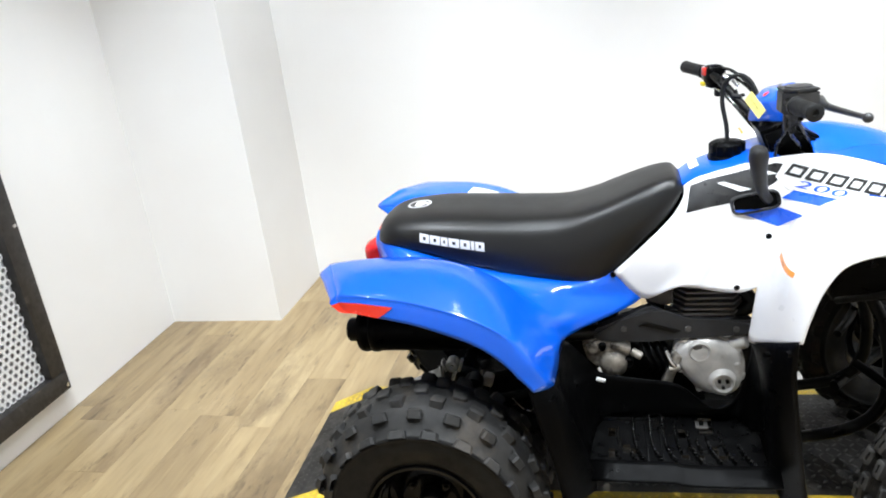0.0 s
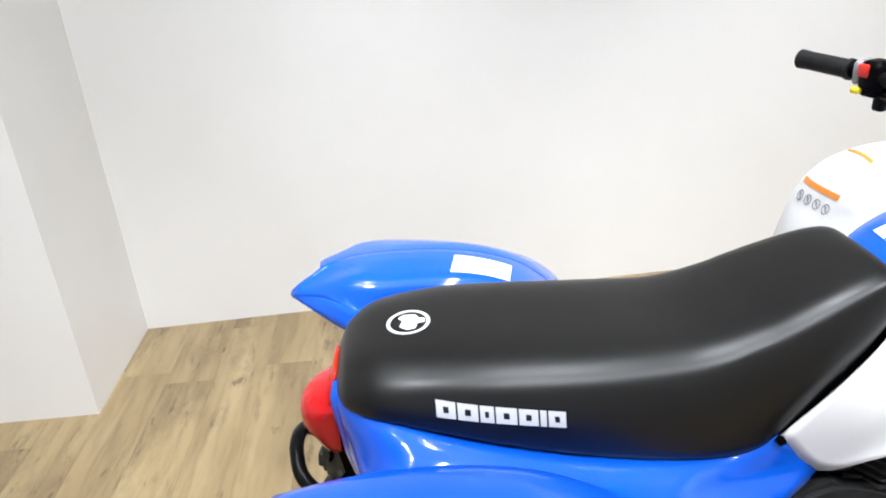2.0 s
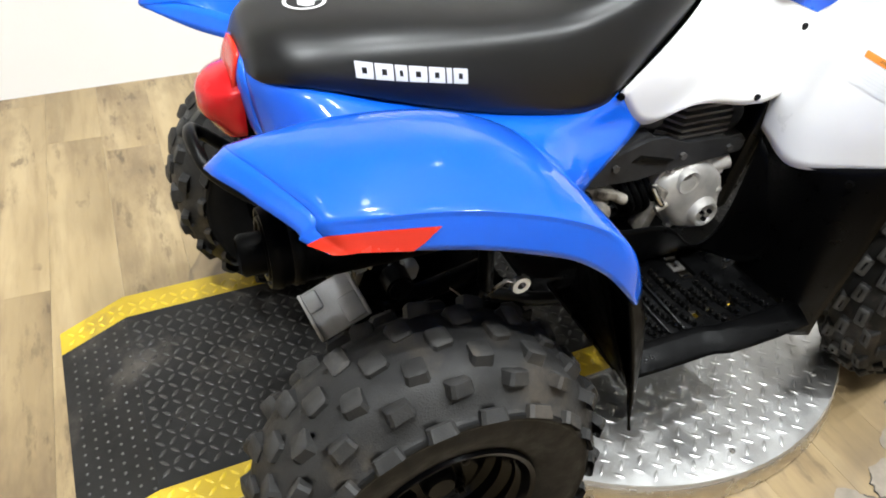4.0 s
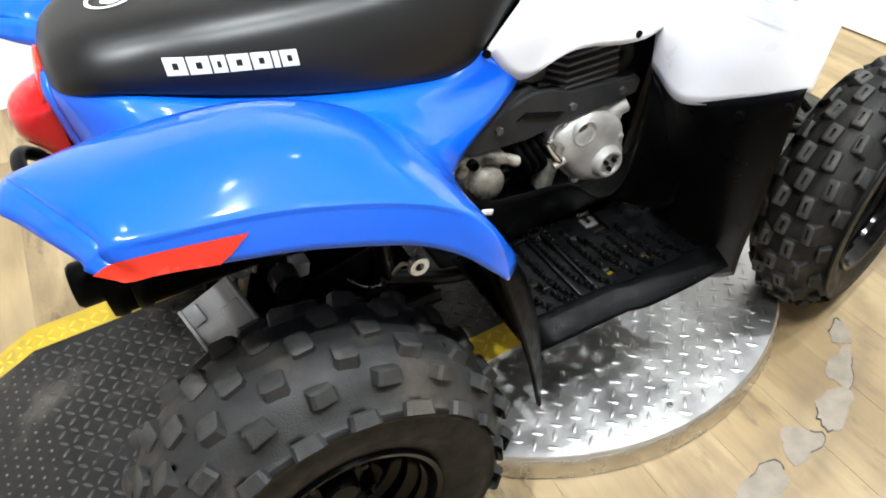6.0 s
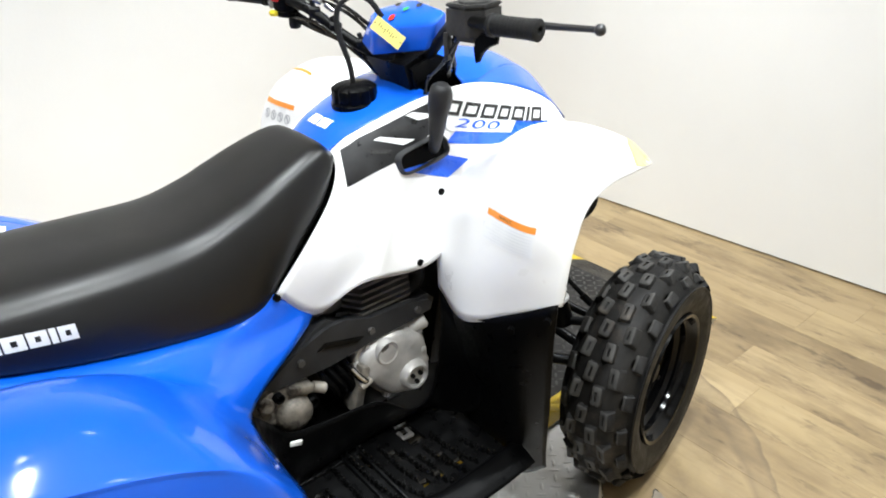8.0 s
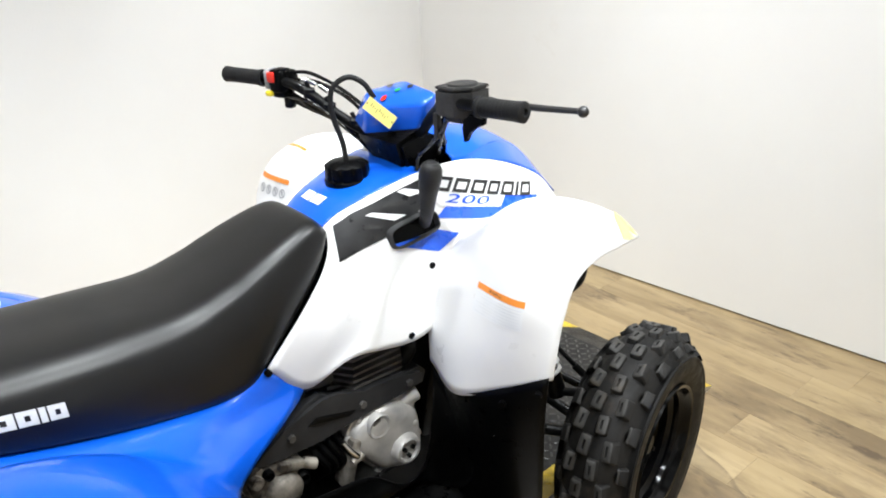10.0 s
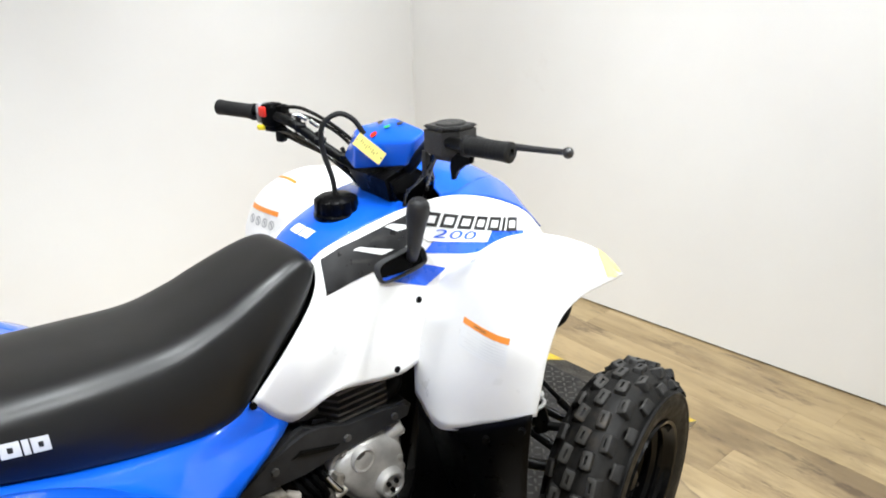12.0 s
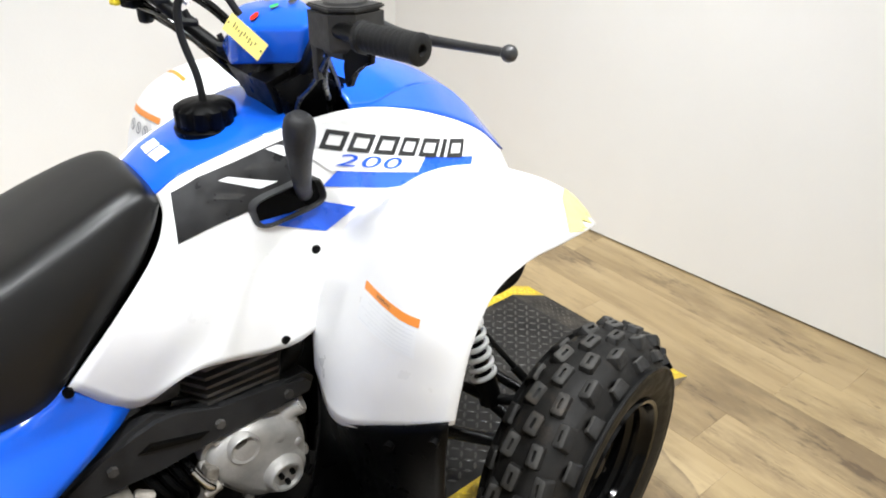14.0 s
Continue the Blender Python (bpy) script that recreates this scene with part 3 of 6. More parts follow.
def turntable():
    cx, cy = TABLE
    t = thing("turntable", (cx, cy, 0), "round tread-plate turntable with a black, yellow-edged ramp deck", "turntable")
    bm = bmesh.new()
    lathe(bm, [(0.0, DISK_R + 0.006), (DISK_Z - 0.004, DISK_R), (DISK_Z, DISK_R - 0.003), (DISK_Z, 0.002)], 128, "z", (cx, cy, 0))
    part("disk", bm, PLATE, t, "bare aluminium tread-plate disk")
    bm = bmesh.new()
    lathe(bm, [(0.002, DISK_R + 0.0075), (0.006, DISK_R + 0.0085), (DISK_Z - 0.008, DISK_R + 0.0025), (DISK_Z - 0.006, DISK_R + 0.0005)], 128, "z", (cx, cy, 0))
    part("disk_rim", bm, RIM_STEEL, t, "smooth metal rim of the disk")
    spots, u = [], -0.716
    for i in range(-20, 21):
        for j in range(-28, 29):
            for turn, shift in ((0.0, 0.0), (math.pi / 2, 0.0318)):
                a, b = 0.0636 * i + 0.0318 * (j % 2) + shift, 0.0232 * j
                x, y = a * math.cos(u) - b * math.sin(u), a * math.sin(u) + b * math.cos(u)
                if math.hypot(x, y) < DISK_R - 0.018 and abs(y) > 0.225:
                    spots.append((cx + x, cy + y, u + turn, 0.0))
    tread_bars("disk_tread", spots, (0.0140, 0.0038, 0.0016), PLATE, t, DISK_Z)
    for k in range(10):
        a = 0.3 + k * math.pi / 5
        bm = bmesh.new()
        q = (cx + 0.50 * math.cos(a), cy + 0.50 * math.sin(a))
        if abs(q[1] - cy) < 0.27:
            bm.free()
            continue
        rod(bm, (*q, DISK_Z), (*q, DISK_Z + 0.003), 0.007, 0.005, 12)
        part("screw", bm, STEEL, t)
    cy = DECK_Y
    xs = [cx - HALF_L, cx - KINK, cx + KINK, cx + HALF_L]
    bm = bmesh.new()
    rows = []
    for x in xs:
        h, z = deck_half(x), deck_height(x)
        rows.append([(x, cy - h, 0.0), (x, cy - h, z), (x, cy - h + STRIPE, z), (x, cy + h - STRIPE, z), (x, cy + h, z), (x, cy + h, 0.0)])
    sheet(bm, rows)
    yellow = bm.copy()
    inner = [f for f in bm.faces if min(abs(v.co.y - cy) for v in f.verts) > max(0.0, END_W - STRIPE - 0.001) and f.calc_center_median().y != cy and abs(f.calc_center_median().y - cy) > 0.12]
    bm.faces.index_update()
    idx = {f.index for f in inner}
    bmesh.ops.delete(bm, geom=inner, context="FACES")
    bm.transform(DECK_TURN)
    yellow.transform(DECK_TURN)
    part("deck_plate", bm, PLATE_BLACK, t, "worn black tread-plate deck", smooth=False)
    yellow.faces.ensure_lookup_table()
    bmesh.ops.delete(yellow, geom=[f for f in yellow.faces if f.index not in idx], context="FACES")
    yellow.normal_update()
    bare = yellow.copy()
    bmesh.ops.delete(yellow, geom=[f for f in yellow.faces if abs(f.normal.z) < 0.5], context="FACES")
    bmesh.ops.delete(bare, geom=[f for f in bare.faces if abs(f.normal.z) >= 0.5], context="FACES")
    part("deck_edge", yellow, PLATE_YELLOW, t, "yellow painted deck edges", smooth=False)
    part("deck_side", bare, PLATE, t, "bare metal sides of the deck", smooth=False)
    dark, bright, ends, p = [], [], [], 0.0215
    for i in range(-53, 54):
        x = cx + i * p
        for j in range(-14, 15):
            y = cy + j * p
            h = deck_half(x)
            if abs(i * p) > HALF_L - 0.014 or abs(y - cy) > h - 0.012:
                continue
            edge = abs(y - cy) - (h - STRIPE)
            at = DECK_TURN @ Vector((x, y, deck_height(x)))
            if edge < -0.006 and abs(i * p) > KINK - 0.012:
                ends.append((at.x, at.y, 0.035, at.z))
                continue
            if -0.009 < edge < 0.009:
                continue
            spot = (at.x, at.y, 0.035 + (math.pi / 4 if (i + j) % 2 else -math.pi / 4), at.z)
            (bright if edge > 0 else dark).append(spot)
    tread_bars("deck_tread", dark, (0.0108, 0.0031, 0.0020), TREAD_BLACK, t, 0.0)
    tread_bars("ramp_tread", ends, (0.0045, 0.0032, 0.0015), TREAD_BLACK, t, 0.0)
    tread_bars("edge_tread", bright, (0.0108, 0.0031, 0.0028), TREAD_YELLOW, t, 0.0)


turntable()


# ---- quad bike ----
ATV = thing("quad_bike", (0.56, 0.0, 0.0), "used blue and white quad bike with black seat and knobbly tyres", "quad bike")
R_REAR, R_FRONT = 0.262, 0.255


def knob(bm, frame, size, taper=0.82, slot=False):
    """A tread block with cut corners; slot sinks a sipe into its top."""
    def ring(h, k, cut):
        a, b = size[0] / 2 * k, size[1] / 2 * k
        q = min(a, b) * cut
        return [bm.verts.new(frame @ Vector((x, y, h))) for x, y in ((a - q, -b), (a, q - b), (a, b - q), (a - q, b), (q - a, b), (-a, b - q), (-a, q - b), (q - a, -b))]
    loops = [ring(-0.010, 1.06, 0.25), ring(size[2] * 0.8, 0.94, 0.28), ring(size[2], taper, 0.34)]
    if slot:
        for h in (size[2], size[2] - 0.004):
            loops.append([bm.verts.new(frame @ Vector((x * size[0] * 0.24, y * size[1] * 0.10, h))) for x, y in ((0.8, -1), (1, -0.6), (1, 0.6), (0.8, 1), (-0.8, 1), (-1, 0.6), (-1, -0.6), (-0.8, -1))])
    for n, (lo, hi) in enumerate(zip(loops[:-1], loops[1:])):
        for k in range(8):
            bm.faces.new((lo[k], lo[(k + 1) % 8], hi[(k + 1) % 8], hi[k])).material_index = 1 if n in (1, 2) else 0
    bm.faces.new(loops[-1]).material_index = 0 if slot else 1
    return loops[0]


def tyre_mesh(radius, width, bead, rows, count, size, seed):
    """A knobbly tyre round the y axis. rows: (share of the half width, stagger, turn)."""
    rng = random.Random(seed)
    bm = bmesh.new()
    h, deep = width / 2, radius - size[2]
    crown = [(k / 10 * h, deep - 0.060 * abs(k / 10) ** 3) for k in range(-9, 10, 3)]
    wall_side = [(0.72, bead), (0.86, bead + 0.012), (1.0, bead + (deep - bead) * 0.40), (0.998, bead + (deep - bead) * 0.58), (1.012, bead + (deep - bead) * 0.62), (0.985, bead + (deep - bead) * 0.66)]
    prof = [(-h * a, r) for a, r in wall_side] + crown + [(h * a, r) for a, r in wall_side[::-1]]
    lathe(bm, [(q[0], q[1]) for q in catmull([(a, b, 0) for a, b in prof], 3)], 72)
    for f in bm.faces:  # sidewalls coloured darker for the shade they lie in, below the dusty tread
        q = f.calc_center_median()
        if abs(q.y) > 0.70 * h and math.hypot(q.x, q.z) < bead + (deep - bead) * 0.66:
            f.material_index = 2
    carcass = list(bm.verts)
    places = np.array([v.co for v in carcass])
    for share, stagger, turn in rows:
        lat = share * h
        drop = 0.060 * abs(share) ** 3
        lean = math.copysign(math.atan(0.18 * share ** 2 / h) * 0.9, share)
        for k in range(count):
            a = 2 * math.pi * (k + stagger) / count + rng.uniform(-0.006, 0.006)
            m = Matrix.Rotation(-a, 4, "Y") @ Matrix.Translation((deep - drop - (0.0045 if abs(share) > 0.8 else 0.0), lat, 0)) @ Matrix.Rotation(radians(90), 4, "Y") @ Matrix.Rotation(lean, 4, "X") @ Matrix.Rotation(turn, 4, "Z")
            long, wide = (1.15, 1.0) if abs(share) > 0.8 else (0.86, 0.72) if width < 0.2 and abs(share) > 0.7 else (1.0, 1.0)
            root = knob(bm, m, (size[0] * long * rng.uniform(0.93, 1.05), size[1] * wide * rng.uniform(0.93, 1.05), size[2] * (0.5 + wide / 2)), slot=width < 0.2)
            near = carcass[int(((places - np.array(m.translation)) ** 2).sum(1).argmin())]
            bm.faces.new((root[0], root[1], near))  # moulded in one with the carcass
    return bm


def local_part(name, bm, mat, parent, label=""):
    ob = new(name, mesh_from(name, bm, mat, True))
    ob.parent = parent
    return tagged(ob, label)


def wheel(at, radius, width, bead, rows, count, size, dish, label, seed):
    """Built round the origin with its outer side to -y."""
    bm = bmesh.new()
    lathe(bm, [(-dish - 0.022, 0.0005), (-dish - 0.022, 0.020), (-dish - 0.014, 0.026), (-dish + 0.02, 0.028), (-dish + 0.06, 0.030)], 24)
    hub = new("wheel", mesh_from("wheel", bm, DARK, True))
    hub.parent = ATV
    hub.matrix_parent_inverse = Matrix.Translation(-ORIGIN[ATV.name])
    hub.matrix_basis = Matrix.Translation(at)
    tagged(hub, label)
    tyre = local_part("tyre", tyre_mesh(radius, width, bead, rows, count, size, seed), RUBBER_FRONT if width < 0.2 else RUBBER, hub, "dusty black knobbly tyre")
    tyre.data.materials.append(RUBBER_FRONT_WORN if width < 0.2 else RUBBER_WORN)
    tyre.data.materials.append(RUBBER_SIDE)
    h = width / 2
    bm = bmesh.new()
    lip = -h * 0.80
    lathe(bm, [(lip - 0.004, bead + 0.012), (lip - 0.012, bead + 0.009), (lip - 0.010, bead + 0.002), (lip + 0.002, bead - 0.003), (lip + 0.008, bead - 0.005), (lip + 0.012, bead - 0.011), (lip + 0.020, bead - 0.013), (lip + 0.024, bead - 0.010), (lip + 0.028, bead - 0.014), (lip + 0.034, bead - 0.022), (lip + 0.05, bead - 0.023),
               (lip + 0.055, bead - 0.030), (-dish + 0.006, bead - 0.034), (-dish, bead - 0.042), (-dish - 0.004, bead * 0.55), (-dish + 0.006, bead * 0.45), (-dish + 0.006, 0.0005)], 64)
    lathe(bm, [(-dish + 0.01, bead - 0.030), (h * 0.5, bead - 0.026), (h * 0.8, bead), (h * 0.86, bead + 0.010)], 64)
    local_part("rim", bm, RIM, hub, "glossy black steel rim")
    for k in range(4):
        a = math.pi / 4 + k * math.pi / 2
        bm = bmesh.new()
        c, s = 0.052 * math.cos(a), 0.052 * math.sin(a)
        rod(bm, (c, -dish + 0.006, s), (c, -dish - 0.010, s), 0.009, seg=6)
        rod(bm, (c, -dish - 0.008, s), (c, -dish - 0.018, s), 0.005, seg=10)
        local_part("lug_nut", bm, DARK, hub)
    return hub


REAR_ROWS = [(-0.90, 0.25, 0.0), (-0.62, 0.75, 0.18), (-0.32, 0.25, -0.12), (0.0, 0.75, 0.1), (0.32, 0.25, 0.12), (0.62, 0.75, -0.18), (0.90, 0.25, 0.0)]
FRONT_ROWS = [(-0.76, 0.0, 0.0), (-0.46, 0.5, 0.10), (-0.15, 0.0, 0.06), (0.15, 0.5, -0.06), (0.46, 0.0, -0.10), (0.76, 0.5, 0.0)]
LIFT, STEER = 0.056, radians(13)
rear = wheel((0, -0.371, R_REAR), R_REAR, 0.206, 0.118, REAR_ROWS, 19, (0.032, 0.033, 0.0080), 0.03, "rear wheel with wide knobbly tyre on a black rim", 3)
FRONT_Z = 0.262
front = wheel((1.118, -0.305, FRONT_Z), R_FRONT, 0.158, 0.136, FRONT_ROWS, 18, (0.039, 0.023, 0.0105), 0.015, "front wheel with narrow knobbly tyre on a black rim", 4)
front.matrix_basis = Matrix.Translation((1.118, -0.305, FRONT_Z)) @ Matrix.Rotation(STEER, 4, "Z")
copy_thing(rear, Matrix.Translation((0, 0.352, R_REAR + LIFT)) @ Matrix.Rotation(math.pi, 4, "Z"))
copy_thing(front, Matrix.Translation((1.118, 0.305, R_FRONT + LIFT)) @ Matrix.Rotation(math.pi + STEER, 4, "Z"))


# seat
SEAT = [  # x, crown, crown edge half width and height, side half width, bottom half width and height
    (-0.148, 0.772, 0.040, 0.768, 0.060, 0.062, 0.748),
    (-0.132, 0.795, 0.066, 0.786, 0.092, 0.094, 0.748),
    (-0.090, 0.809, 0.095, 0.798, 0.122, 0.124, 0.750),
    (0.000, 0.813, 0.112, 0.801, 0.140, 0.143, 0.730),
    (0.100, 0.808, 0.116, 0.796, 0.147, 0.149, 0.702),
    (0.200, 0.802, 0.116, 0.790, 0.147, 0.148, 0.678),
    (0.300, 0.800, 0.110, 0.789, 0.140, 0.141, 0.658),
    (0.370, 0.815, 0.106, 0.805, 0.132, 0.130, 0.654),
    (0.410, 0.829, 0.103, 0.820, 0.127, 0.120, 0.676),
    (0.460, 0.848, 0.095, 0.840, 0.118, 0.110, 0.720),
    (0.510, 0.864, 0.085, 0.857, 0.105, 0.100, 0.768),
    (0.540, 0.867, 0.075, 0.861, 0.093, 0.090, 0.808),
    (0.556, 0.856, 0.062, 0.850, 0.078, 0.078, 0.838),
]


def seat():
    ctrl = []
    for x, top, we, ze, ws, wb, zb in SEAT:
        half = [(0, top), (we * 0.60, top - 0.001), (we * 0.94, (top + 2 * ze) / 3), (we + (ws - we) * 0.50, ze - 0.011 * (top - zb) / 0.1), (ws, ze - (ze - zb) * 0.50), (wb, zb + (ze - zb) * 0.14), (wb - 0.006, zb)]
        ctrl.append([(x, -y, z) for y, z in half[::-1]] + [(x, y, z) for y, z in half[1:]])
    grid = net(ctrl, 5, 4)
    bm = bmesh.new()
    vs = sheet(bm, grid)
    for r in (vs[0], vs[-1]):
        bm.faces.new(r)
    for i in range(len(vs) - 1):
        bm.faces.new((vs[i][0], vs[i][-1], vs[i + 1][-1], vs[i + 1][0]))
    s = part("seat", bm, VINYL, ATV, "scuffed black vinyl seat cover")
    tree = bvh_of(s)
    marks = []
    x, slant = -0.026, -0.163
    for w in (0.0225, 0.0235, 0.016, 0.0245, 0.0225, 0.0075, 0.0205):
        z = 0.783 + slant * (x + 0.026)
        if w > 0.01:
            for a, b, h0, h1 in ((0.0, 1.0, 0.0, 0.006), (0.0, 0.36, 0.006, 0.013), (0.64, 1.0, 0.006, 0.013), (0.0, 1.0, 0.013, 0.019)):
                marks.append([(x + w * a, z + slant * w * a - h1), (x + w * b, z + slant * w * b - h1), (x + w * b, z + slant * w * b - h0), (x + w * a, z + slant * w * a - h0)])
        else:
            marks.append([(x, z - 0.019), (x + w, z - 0.019 + slant * w), (x + w, z + slant * w), (x, z)])
        x += w + 0.0022
    decal("side_print", marks, tree, SILVER_PRINT, s, "+y", -1.0, 0.0012, "silver block print on the seat side", 0.008)
    ring = [[(-0.052 + r * 1.0 * math.cos(a), r * 1.05 * math.sin(a)) for r, a in q] for q in
            [[(0.029, 2 * math.pi * k / 24), (0.029, 2 * math.pi * (k + 1) / 24), (0.024, 2 * math.pi * (k + 1) / 24), (0.024, 2 * math.pi * k / 24)] for k in range(24)]]
    blob = [[(-0.064, -0.010), (-0.054, -0.020), (-0.043, -0.018), (-0.040, -0.006), (-0.030, -0.004), (-0.030, 0.006), (-0.038, 0.008), (-0.042, 0.017), (-0.058, 0.020), (-0.066, 0.012), (-0.060, 0.004)]]
    decal("emblem", ring + blob, tree, SILVER_PRINT, s, "-z", 1.5, 0.0012, "round silver badge print", 0.008)
    bm = bmesh.new()
    rod(bm, (0.404, -0.118, 0.664), (0.404, -0.126, 0.664), 0.006, bevel=0.001)
    part("seat_bolt", bm, BLACK, s)
    return s


seat()


# rear body: rows run from tail to front edge, columns from under the seat out to the fender's lower edge
REAR_NET = [
    [(-0.153, -0.046, 0.764), (-0.157, -0.059, 0.738), (-0.148, -0.067, 0.676), (-0.130, -0.140, 0.650), (-0.228, -0.236, 0.735), (-0.200, -0.312, 0.740), (-0.165, -0.376, 0.734), (-0.163, -0.385, 0.728), (-0.140, -0.402, 0.718)],
    [(-0.146, -0.046, 0.764), (-0.148, -0.070, 0.740), (-0.138, -0.088, 0.680), (-0.122, -0.155, 0.660), (-0.203, -0.229, 0.751), (-0.180, -0.304, 0.758), (-0.147, -0.374, 0.749), (-0.146, -0.386, 0.737), (-0.124, -0.404, 0.716)],
    [(-0.130, -0.060, 0.753), (-0.124, -0.098, 0.746), (-0.114, -0.134, 0.692), (-0.112, -0.180, 0.690), (-0.150, -0.222, 0.756), (-0.150, -0.315, 0.766), (-0.132, -0.383, 0.754), (-0.131, -0.394, 0.742), (-0.105, -0.407, 0.716)],
    [(-0.070, -0.070, 0.748), (-0.070, -0.132, 0.744), (-0.066, -0.172, 0.720), (-0.068, -0.200, 0.726), (-0.085, -0.216, 0.758), (-0.085, -0.315, 0.770), (-0.082, -0.390, 0.752), (-0.081, -0.400, 0.741), (-0.050, -0.411, 0.706)],
    [(0.020, -0.070, 0.722), (0.020, -0.142, 0.720), (0.020, -0.177, 0.708), (0.018, -0.200, 0.714), (0.005, -0.216, 0.754), (0.000, -0.315, 0.766), (0.001, -0.393, 0.741), (0.002, -0.403, 0.730), (0.020, -0.415, 0.691)],
    [(0.100, -0.070, 0.700), (0.100, -0.146, 0.698), (0.102, -0.180, 0.688), (0.100, -0.201, 0.696), (0.080, -0.220, 0.740), (0.070, -0.318, 0.752), (0.067, -0.397, 0.725), (0.068, -0.407, 0.714), (0.085, -0.419, 0.670)],
    [(0.190, -0.070, 0.678), (0.190, -0.146, 0.676), (0.186, -0.180, 0.666), (0.172, -0.204, 0.674), (0.150, -0.228, 0.710), (0.132, -0.324, 0.727), (0.128, -0.402, 0.705), (0.129, -0.412, 0.694), (0.140, -0.424, 0.649)],
    [(0.270, -0.070, 0.662), (0.270, -0.141, 0.660), (0.260, -0.176, 0.642), (0.230, -0.210, 0.640), (0.200, -0.240, 0.671), (0.182, -0.330, 0.690), (0.181, -0.408, 0.679), (0.182, -0.418, 0.668), (0.188, -0.429, 0.616)],
    [(0.340, -0.070, 0.652), (0.340, -0.128, 0.650), (0.335, -0.148, 0.620), (0.290, -0.205, 0.597), (0.240, -0.250, 0.622), (0.230, -0.336, 0.636), (0.226, -0.404, 0.640), (0.231, -0.424, 0.622), (0.218, -0.434, 0.584)],
    [(0.404, -0.070, 0.668), (0.404, -0.114, 0.666), (0.466, -0.110, 0.602), (0.310, -0.198, 0.557), (0.288, -0.250, 0.546), (0.284, -0.330, 0.541), (0.282, -0.384, 0.545), (0.274, -0.406, 0.546), (0.246, -0.432, 0.551)],
]
# the other fender's rear edge, from under the seat to its tip and up to the crest, and the hem folded under it
FAR_TAIL = [(-0.140, -0.060, 0.752), (-0.122, -0.105, 0.744), (-0.112, -0.145, 0.734), (-0.134, -0.176, 0.735), (-0.190, -0.230, 0.736), (-0.249, -0.264, 0.731), (-0.200, -0.290, 0.761)]
FAR_HEM = [(-0.112, -0.138, 0.704), (-0.140, -0.156, 0.706), (-0.184, -0.204, 0.708), (-0.246, -0.262, 0.726)]


